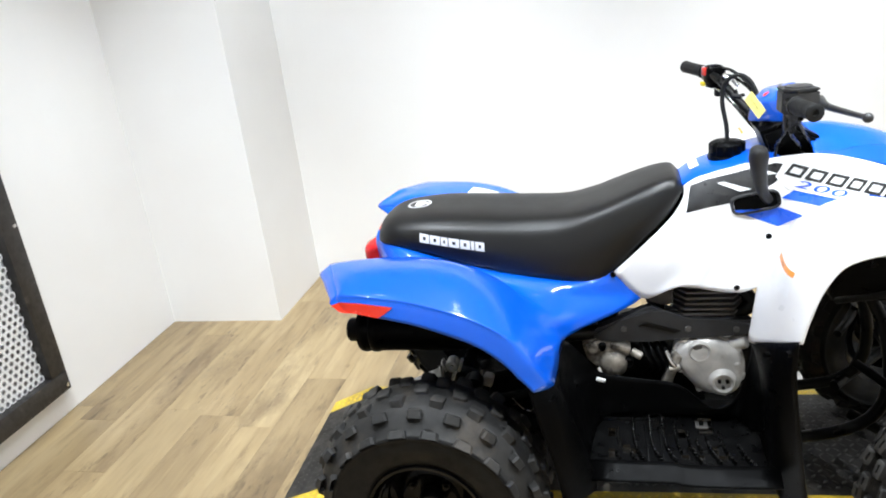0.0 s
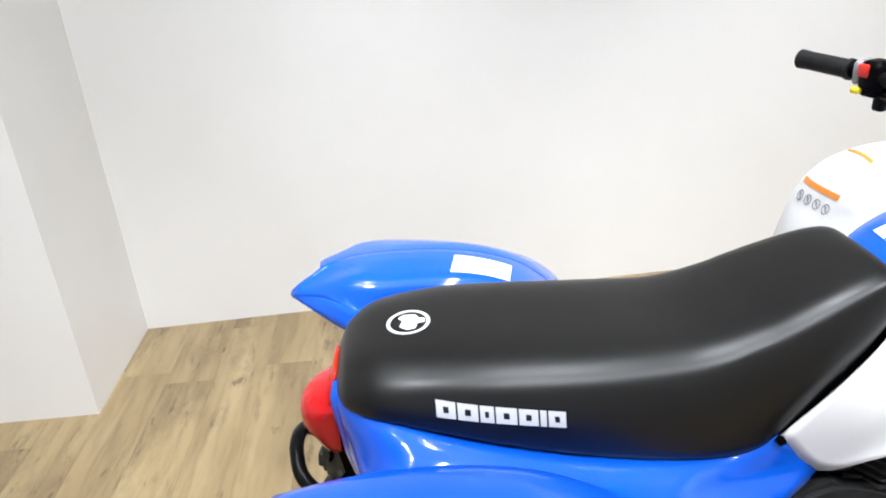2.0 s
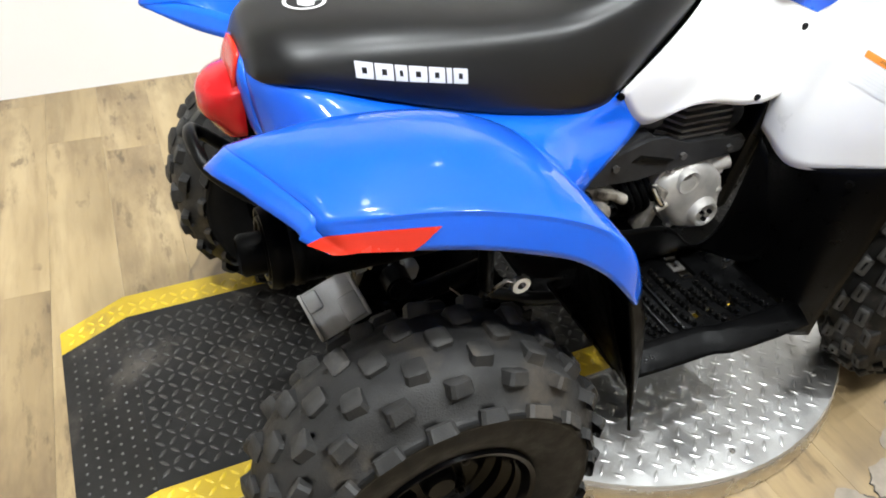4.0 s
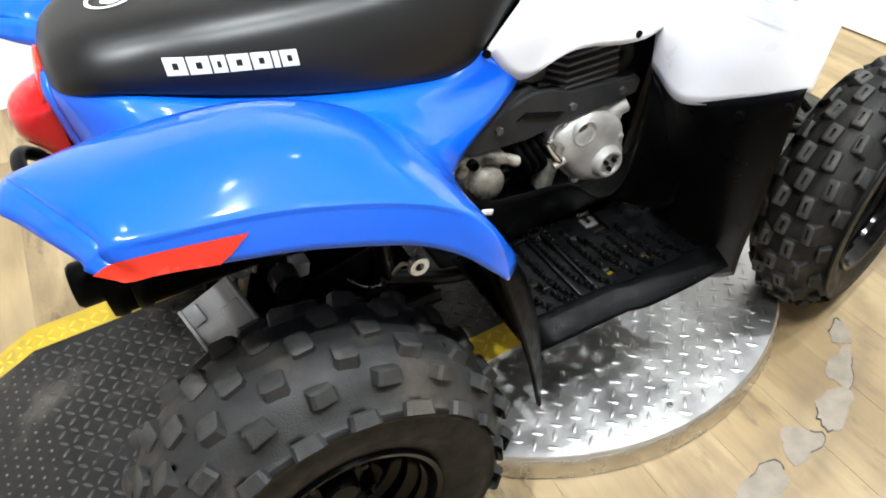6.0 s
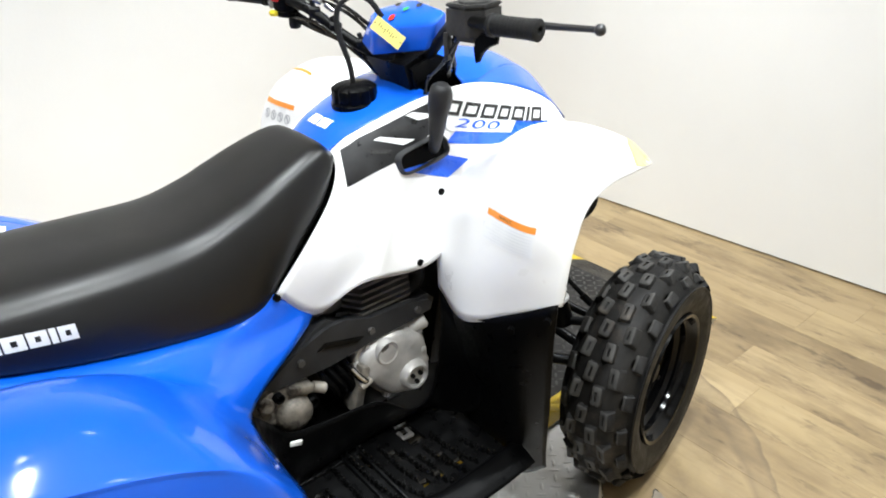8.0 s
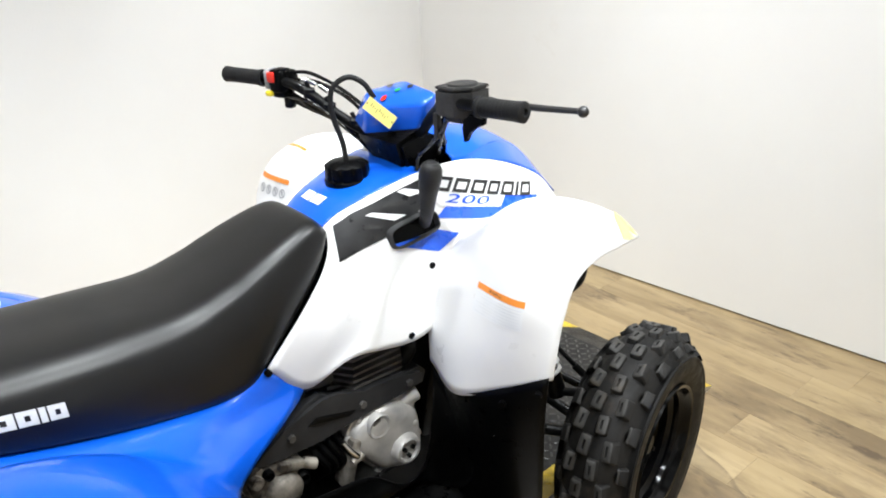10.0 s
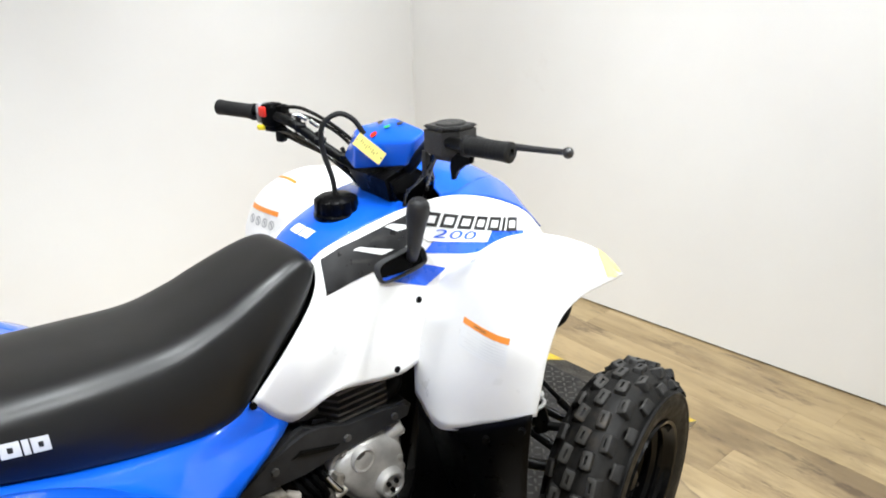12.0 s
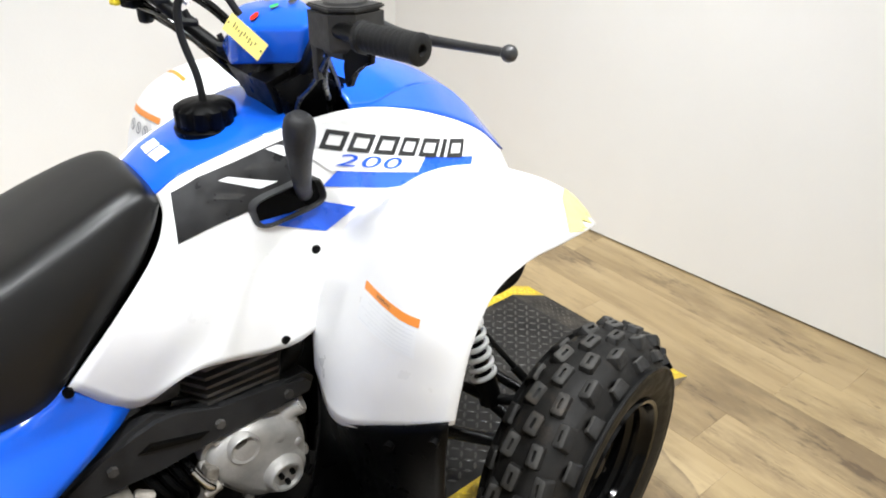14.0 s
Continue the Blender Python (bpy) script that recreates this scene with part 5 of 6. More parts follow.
# handlebar and controls
def handlebar():
    bm = bmesh.new()
    tube(bm, [(0.600, 0.318, 1.044), (0.640, 0.215, 1.041), (0.662, 0.140, 1.028), (0.700, 0.085, 0.982), (0.728, 0.040, 0.955), (0.750, -0.030, 0.950), (0.758, -0.075, 0.965), (0.756, -0.120, 1.005), (0.745, -0.165, 1.034), (0.728, -0.215, 1.042), (0.744, -0.335, 1.044)], 0.0092, 14)
    bar = part("handlebar", bm, DARK, ATV, "black tubular handlebar, slightly turned")
    for a, b in (((0.634, 0.228, 1.041), (0.600, 0.316, 1.044)), ((0.7305, -0.258, 1.0425), (0.7440, -0.340, 1.044))):
        a, b = Vector(a), Vector(b)
        m = Matrix.Translation(a) @ frame_along(b - a).to_4x4()
        n = (b - a).length
        bm = bmesh.new()
        prof = [(0, 0.012), (0, 0.0175), (0.006, 0.0180), (0.008, 0.0152)]
        for k in range(9):
            q = 0.010 + (n - 0.022) * k / 9
            prof += [(q, 0.0152), (q + 0.003, 0.0158), (q + (n - 0.022) / 9 - 0.004, 0.0158)]
        prof += [(n - 0.010, 0.0162), (n - 0.002, 0.0168), (n, 0.014), (n + 0.0005, 0.006), (n - 0.004, 0.005), (n - 0.004, 0.0003)]
        lathe(bm, [(q, r * (0.90 if a.y > 0 else 0.94)) for q, r in prof], 24, "z")
        bm.transform(m)
        part("hand_grip", bm, GRIP, bar, "ribbed black rubber grip")
    # left switch block
    d = Vector((0.040, -0.100, -0.002)).normalized()
    rot = Matrix((d, Vector((0, 0, 1)).cross(d).normalized(), Vector((0, 0, 1)))).transposed()
    c = Vector((0.652, 0.197, 1.034))
    bm = bmesh.new()
    box(bm, c + Vector((0, 0, 0.004)), (0.036, 0.040, 0.044), rot, 0.010, 3)
    box(bm, c + Vector((0.002, 0, -0.018)), (0.030, 0.034, 0.018), rot, 0.006, 2)
    box(bm, c + d * 0.020 + Vector((0.004, 0, 0.012)), (0.016, 0.026, 0.024), rot, 0.006, 2)
    block = part("switch_block", bm, BLACK, bar, "black handlebar switch block")
    bm = bmesh.new()
    box(bm, c - d * 0.023 + Vector((0, 0, 0.006)), (0.011, 0.036, 0.036), rot, 0.007, 3)
    part("clamp_ring", bm, GREYINK, bar, "grey grip collar")
    bm = bmesh.new()
    box(bm, c + Vector((-0.018, -0.004, 0.012)) - d * 0.004, (0.017, 0.010, 0.019), rot, 0.003)
    part("stop_switch", bm, RED_SWITCH, bar, "red engine stop switch")
    bm = bmesh.new()
    box(bm, c + Vector((-0.019, -0.002, -0.018)) - d * 0.010, (0.015, 0.010, 0.010), rot, 0.003)
    part("start_button", bm, YELLOW, bar, "yellow start button")
    bm = bmesh.new()
    box(bm, c + d * 0.004 + Vector((0.01, 0, -0.036)), (0.018, 0.018, 0.026), rot, 0.005)
    tube(bm, [c + d * 0.0 + Vector((0.018, 0, -0.03)), c + d * 0.03 + Vector((0.03, 0, -0.045)), c + d * 0.055 + Vector((0.04, 0, -0.040))], 0.004, 8)
    part("lever_perch", bm, DARK, bar)
    for p, k in (((0.668, 0.126, 1.021), 0.020), ((0.690, 0.098, 0.994), 0.022), ((0.716, 0.058, 0.967), 0.020)):
        bm = bmesh.new()
        box(bm, p, (k, 0.009, k + 0.006), Euler((0.7, 0.1, -0.5)).to_matrix(), 0.003)
        rod(bm, (p[0], p[1], p[2] + 0.010), (p[0] - 0.004, p[1] + 0.002, p[2] + 0.021), 0.004, seg=8)
        part("cable_clip", bm, GRIP, bar)
    # short steel stubs added to give the cables their bright glints
    for p, q in (((0.664, 0.124, 1.046), (0.676, 0.112, 1.037)), ((0.684, 0.116, 1.034), (0.694, 0.104, 1.022)), ((0.668, 0.150, 1.042), (0.674, 0.140, 1.039))):
        bm = bmesh.new()
        rod(bm, p, q, 0.0048, 0.0042, 10, 0.001)
        part("cable_glint", bm, STEEL, bar, "bright steel stub added for the glints on the cables")
    # right throttle and brake reservoir
    d = Vector((0.020, -0.115, 0.002)).normalized()
    rot = Matrix((d, Vector((0, 0, 1)).cross(d).normalized(), Vector((0, 0, 1)))).transposed()
    c = Vector((0.747, -0.204, 1.043))
    bm = bmesh.new()
    stand = Matrix.Translation(c) @ rot.to_4x4()
    plan = [(-0.034, -0.026), (0.008, -0.033), (0.032, -0.015), (0.032, 0.026), (-0.030, 0.028)]
    prism(bm, [(u * 0.97, v * 0.97) for u, v in plan], -0.024, 0.018, 0.003, "xy")
    prism(bm, [(-0.022, -0.016), (0.012, -0.018), (0.012, 0.014), (-0.022, 0.014)], -0.034, -0.022, 0.003, "xy")
    bm.transform(stand)
    part("throttle_housing", bm, DUSTY, bar, "dusty black throttle and brake housing")
    bm = bmesh.new()
    prism(bm, [(u * 0.985, v * 0.985) for u, v in plan], 0.0175, 0.0225, 0.0015, "xy")
    lathe(bm, [(0.0220, 0.024), (0.0255, 0.023), (0.026, 0.0003)], 24, "z")
    bm.transform(stand)
    part("reservoir_lid", bm, DUSTY, bar, "dusty black reservoir lid")
    bm = bmesh.new()
    prism(bm, [(0.026, -0.016), (0.056, -0.020), (0.054, -0.030), (0.036, -0.036), (0.026, -0.044), (0.021, -0.060), (0.015, -0.061), (0.012, -0.040), (0.016, -0.026)], -0.020, -0.010, 0.002)
    bm.transform(stand)
    part("thumb_throttle", bm, BLACK, bar, "black hooked thumb throttle")
    bm = bmesh.new()
    box(bm, Vector((0.742, -0.146, 0.993)), (0.010, 0.012, 0.044), rot, 0.003)
    box(bm, Vector((0.742, -0.146, 0.993)) + Vector((0.002, 0, 0.026)), (0.006, 0.006, 0.016), rot, 0.002)
    part("brake_switch", bm, DUSTY, bar, "dusty brake light switch on its lead")
    bm = bmesh.new()
    tube(bm, [c + Vector((0.040, 0.01, -0.006)), (0.784, -0.250, 1.036), (0.796, -0.320, 1.038), (0.808, -0.384, 1.041)], [0.009, 0.0068, 0.0052, 0.0046], 10)
    bmesh.ops.create_uvsphere(bm, u_segments=14, v_segments=10, radius=0.0085, matrix=Matrix.Translation((0.809, -0.389, 1.041)))
    part("brake_lever", bm, LEVER_METAL, bar, "dark grey ball-ended brake lever")
    # blue instrument pod
    a, b, c, d, e = Vector((0.697, 0.002, 0.960)), Vector((0.708, 0.052, 0.975)), Vector((0.744, -0.091, 0.975)), Vector((0.702, 0.006, 1.006)), Vector((0.748, -0.110, 1.022))
    f, g, h, i = Vector((0.735, 0.045, 1.026)), Vector((0.790, 0.000, 1.042)), Vector((0.778, -0.104, 1.036)), Vector((0.745, -0.034, 1.030))
    low = [Vector((0.735, 0.050, 0.985)), Vector((0.785, 0.010, 0.990)), Vector((0.785, -0.090, 0.990))]
    bm = bmesh.new()
    v = [bm.verts.new(q) for q in (a, b, c, d, e, f, g, h, i, *low)]
    for loop in ((0, 3, 4, 2), (1, 5, 3, 0), (3, 8, 4), (3, 5, 8), (5, 6, 8), (8, 6, 7), (8, 7, 4), (1, 9, 5), (9, 10, 6, 5), (10, 11, 7, 6), (11, 2, 4, 7), (0, 2, 11, 10, 9, 1)):
        bm.faces.new([v[k] for k in loop])
    bmesh.ops.bevel(bm, geom=list(bm.edges), offset=0.006, segments=3, affect="EDGES", profile=0.5)
    pod = part("instrument_pod", bm, BLUE, ATV, "blue plastic instrument pod")
    tree = bvh_of(pod)
    for x, y, mat in ((0.729, -0.021, REFLECTOR), (0.752, -0.030, GREEN_LAMP), (0.772, -0.040, INK), (0.760, 0.002, INK)):
        decal("pilot_lamp", [[(x + 0.006 * math.cos(k * math.pi / 6), y + 0.006 * math.sin(k * math.pi / 6)) for k in range(12)]], tree, mat, pod, "-z", 1.5, 0.003, "round warning lamp")
    bm = bmesh.new()
    a, b = Vector((0.697, -0.016, 1.020)), Vector((0.718, -0.064, 0.986))
    out = Vector((-0.86, -0.30, 0.42)).normalized()
    m = Matrix(((b - a).normalized(), out.cross(b - a).normalized(), ((b - a).cross(out.cross(b - a))).normalized())).transposed()
    box(bm, (a + b) / 2 + out * 0.005, ((b - a).length * 0.96, 0.0235, 0.0012), m)
    tag = tagged(part("paper_tag", bm, TAG, None, "", smooth=False), "yellow paper tag hanging from the instrument pod", "tag")
    bm = bmesh.new()
    for k in range(9):
        q = a + (b - a) * (0.20 + 0.07 * k) + out * 0.0058 + m.col[1] * (0.0025 - 0.0011 * (k % 4))
        box(bm, q, (0.0013, 0.0075 - 0.002 * (k % 3), 0.0006), m)
    for k in (0.07, 0.93):
        rod(bm, a + (b - a) * k + out * 0.0054, a + (b - a) * k + out * 0.0060, 0.0016, seg=10)
    part("tag_writing", bm, TAG_INK, tag, smooth=False)
    # shroud, stem, clamps and cables
    bm = bmesh.new()
    prism(bm, [(0.715, 0.870), (0.708, 0.955), (0.760, 0.972), (0.822, 0.940), (0.840, 0.865)], -0.082, 0.046, 0.008)
    for v in bm.verts:
        k = max(0.0, min(1.0, (0.950 - v.co.z) / 0.080))
        v.co.y += k * 0.45 * (-0.030 - v.co.y)
        v.co.x += k * 0.35 * max(0.0, 0.790 - v.co.x)
    part("stem_shroud", bm, BLACK, ATV, "black plastic shroud round the steering stem")
    bm = bmesh.new()
    rod(bm, (0.742, 0, 0.968), (0.810, 0, 0.800), 0.022, bevel=0.003)
    box(bm, (0.742, 0.0, 0.950), (0.046, 0.080, 0.030), Euler((0, radians(25), radians(-8))).to_matrix(), 0.006)
    part("steering_stem", bm, DARK, ATV, "black steering stem and clamp")
    for pts in ([(0.664, 0.184, 1.052), (0.684, 0.140, 1.052), (0.716, 0.090, 1.024), (0.742, 0.040, 0.985)], [(0.666, 0.190, 1.000), (0.684, 0.150, 0.984), (0.700, 0.110, 0.972), (0.728, 0.050, 0.940)], [(0.660, 0.186, 1.020), (0.676, 0.135, 0.990), (0.706, 0.080, 0.962), (0.745, 0.035, 0.900)], [(0.660, 0.175, 1.015), (0.690, 0.120, 0.985), (0.735, 0.060, 0.950), (0.785, 0.020, 0.880)], [(0.655, 0.180, 1.010), (0.670, 0.110, 1.000), (0.720, 0.045, 0.935), (0.775, 0.030, 0.870)],
                [(0.662, 0.178, 1.040), (0.692, 0.130, 1.035), (0.728, 0.075, 1.000), (0.770, 0.030, 0.920)], [(0.742, -0.180, 1.014), (0.742, -0.130, 0.962), (0.738, -0.095, 0.930), (0.736, -0.088, 0.885)], [(0.740, -0.175, 1.012), (0.752, -0.140, 0.965), (0.785, -0.090, 0.920), (0.810, -0.040, 0.870)],
                [(0.738, -0.170, 1.015), (0.765, -0.130, 0.985), (0.800, -0.090, 0.930), (0.820, -0.030, 0.880)]):
        bm = bmesh.new()
        tube(bm, pts, 0.0036, 8)
        part("control_cable", bm, CABLE, ATV, "black control cable")


handlebar()


# engine
def engine():
    bm = bmesh.new()
    box(bm, (0.560, 0.0, 0.400), (0.300, 0.190, 0.170), None, 0.02)
    box(bm, (0.600, 0.0, 0.560), (0.090, 0.110, 0.130), None, 0.01)
    box(bm, (0.745, -0.045, 0.480), (0.040, 0.120, 0.240), Euler((0, radians(12), 0)).to_matrix(), 0.012)
    case = part("engine", bm, DARK, ATV, "black air-cooled engine block")
    for k in range(10):
        bm = bmesh.new()
        z = 0.506 + 0.0125 * k
        w = 0.068 + 0.006 * math.sin(k * 0.35)
        prism(bm, [(0.606 + 0.006 * k / 10 + w * sx, w * sy * 1.55) for sx, sy in ((-1, -0.7), (-0.7, -1), (0.7, -1), (1, -0.7), (1, 0.7), (0.7, 1), (-0.7, 1), (-1, 0.7))], z, z + 0.005, plane="xy")
        part("cooling_fin", bm, FIN, case, smooth=False)
    # side cover of cast alloy: a pear-shaped dome with a clutch boss, a sight glass and a row of bolts
    pear = [(0.534, 0.445), (0.533, 0.474), (0.548, 0.493), (0.576, 0.506), (0.612, 0.509), (0.650, 0.495), (0.681, 0.465), (0.690, 0.420), (0.681, 0.380), (0.656, 0.357), (0.620, 0.352), (0.589, 0.364), (0.562, 0.395), (0.541, 0.424)]
    ring = [(q.x, q.y) for q in catmull([(x, z, 0) for x, z in pear + pear[:1]], 4)[:-1]]
    cx, cz = 0.622, 0.430
    bm = bmesh.new()
    loops = [[(cx + (x - cx) * k, y, cz + (z - cz) * k) for x, z in ring] for k, y in ((1.0, -0.080), (1.0, -0.108), (0.985, -0.111), (0.93, -0.112), (0.915, -0.115), (0.885, -0.124), (0.80, -0.131), (0.62, -0.135), (0.30, -0.137))]
    bm.faces.new(sheet(bm, loops, close=True)[-1])
    cover = part("side_cover", bm, ALLOY, case, "cast alloy engine side cover")
    c = (0.638, 0, 0.402)
    bm = bmesh.new()
    lathe(bm, [(-0.120, 0.044), (-0.134, 0.039), (-0.137, 0.031), (-0.145, 0.0285), (-0.150, 0.0265), (-0.152, 0.0245), (-0.152, 0.021), (-0.146, 0.0185), (-0.146, 0.0005)], 36, "y", c)
    part("clutch_cap", bm, ALLOY, case, "round alloy clutch cap")
    for k in range(3):
        a = 0.5 + k * 2.094
        bm = bmesh.new()
        rod(bm, (c[0] + 0.010 * math.cos(a), -0.146, c[2] + 0.010 * math.sin(a)), (c[0] + 0.010 * math.cos(a), -0.153, c[2] + 0.010 * math.sin(a)), 0.0042, seg=6)
        part("cap_bolt", bm, DARK, case)
    bm = bmesh.new()
    lathe(bm, [(-0.110, 0.026), (-0.134, 0.0245), (-0.138, 0.022), (-0.136, 0.018), (-0.131, 0.0165)], 28, "y", (0.588, 0, 0.474))
    part("sight_ring", bm, ALLOY, case, "raised alloy ring of the sight plug")
    # plug coloured dark to read as the shaded hole inside its ring
    bm = bmesh.new()
    lathe(bm, [(-0.125, 0.0175), (-0.132, 0.0165), (-0.1335, 0.010), (-0.134, 0.0005)], 24, "y", (0.588, 0, 0.474))
    part("sight_plug", bm, FIN, case, "sight plug coloured dark for the hole in its ring")
    for k in range(8):
        x, z = ring[(k * 7 + 2) % len(ring)]
        x, z = cx + (x - cx) * 0.955, cz + (z - cz) * 0.955
        bm = bmesh.new()
        rod(bm, (x, -0.108, z), (x, -0.117, z), 0.0085, 0.0075, 14, 0.001)
        rod(bm, (x, -0.116, z), (x, -0.121, z), 0.0052, seg=6)
        part("cover_bolt", bm, ALLOY, case)
    for k, (x, z, r) in enumerate(((0.640, 0.462, 0.010), (0.668, 0.440, 0.007))):
        bm = bmesh.new()
        lathe(bm, [(-0.124, r * 1.25), (-0.1345, r), (-0.136, r * 0.7), (-0.136, 0.0004)], 18, "y", (x, 0, z))
        part("cast_boss", bm, ALLOY, case)
    bm = bmesh.new()
    tube(bm, [(0.515, -0.128, 0.474), (0.524, -0.136, 0.456), (0.533, -0.138, 0.442), (0.546, -0.134, 0.432)], [0.006, 0.0065, 0.0085, 0.007], 12)
    part("shift_shaft", bm, STEEL, case, "bright steel shift shaft")
    bm = bmesh.new()
    box(bm, (0.528, -0.115, 0.420), (0.020, 0.040, 0.095), Euler((0, radians(18), 0)).to_matrix(), 0.006)
    rod(bm, (0.523, -0.140, 0.433), (0.545, -0.140, 0.440), 0.007)
    part("alloy_bracket", bm, GRUBBY, case)
    bm = bmesh.new()
    rod(bm, (0.655, -0.10, 0.475), (0.690, -0.115, 0.492), 0.016, bevel=0.003)
    part("oil_fitting", bm, ALLOY, case)
    # heat shield bar over the exhaust pipe
    SHIELD_BACK = (0.004, 0.026, -0.016)
    bm = bmesh.new()
    prism(bm, [(0.322, 0.514), (0.361, 0.543), (0.415, 0.566), (0.457, 0.589), (0.484, 0.597), (0.510, 0.580), (0.564, 0.569), (0.640, 0.564), (0.694, 0.560), (0.708, 0.545), (0.699, 0.523), (0.652, 0.526), (0.594, 0.529), (0.565, 0.521), (0.475, 0.511), (0.414, 0.513), (0.368, 0.520)], -0.150, -0.112, 0.008)
    bmesh.ops.translate(bm, verts=bm.verts, vec=SHIELD_BACK)
    shield = part("heat_shield", bm, SHIELD, case, "dark exhaust heat shield")
    bm = bmesh.new()
    prism(bm, [(0.452, 0.552), (0.470, 0.562), (0.545, 0.540), (0.530, 0.534), (0.470, 0.553)], -0.1535, -0.148, 0.002)
    bmesh.ops.translate(bm, verts=bm.verts, vec=SHIELD_BACK)
    part("shield_rib", bm, DARK, case)
    for x, z in ((0.420, 0.546), (0.560, 0.545), (0.662, 0.543)):
        bm = bmesh.new()
        rod(bm, (x, -0.149, z), (x, -0.156, z), 0.007, seg=6)
        bmesh.ops.translate(bm, verts=bm.verts, vec=SHIELD_BACK)
        part("shield_bolt", bm, FIN, case)
    bm = bmesh.new()
    tube(bm, [(0.68, -0.06, 0.60), (0.70, -0.08, 0.565), (0.62, -0.085, 0.53), (0.45, -0.085, 0.515), (0.30, -0.12, 0.515), (0.15, -0.18, 0.56), (0.05, -0.19, 0.575)], 0.017, 14)
    pipe = part("exhaust_pipe", bm, DARK, ATV, "black exhaust pipe")
    bm = bmesh.new()
    lathe(bm, [(-0.176, 0.0005), (-0.176, 0.036), (-0.180, 0.038), (-0.180, 0.042), (-0.174, 0.044), (-0.174, 0.047), (-0.178, 0.049), (-0.178, 0.053), (-0.170, 0.0555), (-0.163, 0.0555), (-0.160, 0.0530), (0.06, 0.0530), (0.10, 0.044), (0.13, 0.018)], 32, "x", (0.004, -0.200, 0.577))
    muffler = part("muffler", bm, GUARD, ATV, "black exhaust muffler")
    bm = bmesh.new()
    lathe(bm, [(-0.175, 0.028), (-0.205, 0.028), (-0.210, 0.024), (-0.200, 0.020), (-0.178, 0.020)], 24, "x", (0.004, -0.203, 0.575))
    part("tailpipe", bm, GUARD, muffler)
    bm = bmesh.new()
    lathe(bm, [(-0.150, 0.0535), (-0.147, 0.0560), (-0.136, 0.0560), (-0.133, 0.0535)], 32, "x", (0.004, -0.200, 0.577))
    part("end_band", bm, BLACK, muffler)
    # carburettor side, starter and hoses behind the cylinder
    bm = bmesh.new()
    prism(bm, [(0.328, 0.486), (0.346, 0.502), (0.372, 0.508), (0.392, 0.494), (0.424, 0.486), (0.436, 0.462), (0.428, 0.436), (0.398, 0.418), (0.362, 0.424), (0.338, 0.448)], -0.124, -0.085, 0.007)
    lathe(bm, [(-0.118, 0.034), (-0.136, 0.031), (-0.143, 0.024), (-0.146, 0.012), (-0.1465, 0.0005)], 26, "y", (0.398, 0, 0.440))
    rod(bm, (0.352, -0.118, 0.482), (0.352, -0.136, 0.482), 0.012, bevel=0.002)
    box(bm, (0.415, -0.118, 0.482), (0.046, 0.034, 0.016), Euler((0, radians(18), 0)).to_matrix(), 0.004)
    rod(bm, (0.440, -0.118, 0.468), (0.462, -0.126, 0.458), 0.010, bevel=0.002)
    part("starter_motor", bm, GRUBBY, case, "grubby cast alloy starter motor")
    # black-filled rings stand in for the dark holes in the casting
    for x, z, r in ((0.374, 0.486, 0.0095), (0.432, 0.446, 0.0120)):
        bm = bmesh.new()
        lathe(bm, [(-0.120, r), (-0.134, r), (-0.136, r * 0.86), (-0.128, r * 0.80), (-0.128, 0.0004)], 18, "y", (x, 0, z))
        part("dark_hole", bm, BLACK, case, "black disc standing in for the dark of a round hole")
    for k in range(4):
        bm = bmesh.new()
        q = 0.455 + 0.016 * k
        tube(bm, [(q, -0.085, 0.500), (q + 0.015, -0.118, 0.465), (q + 0.03, -0.120, 0.430), (q + 0.02, -0.09, 0.395)], 0.0065, 8)
        part("hose", bm, BLACK, case)
    bm = bmesh.new()
    box(bm, (0.505, -0.060, 0.600), (0.060, 0.070, 0.060), None, 0.012)
    rod(bm, (0.480, -0.095, 0.615), (0.535, -0.095, 0.622), 0.010)
    part("carburettor", bm, FIN, case, "grimy carburettor body")
    bm = bmesh.new()
    rod(bm, (0.500, -0.105, 0.618), (0.532, -0.108, 0.622), 0.006)
    part("cable_end", bm, STEEL, case)


engine()


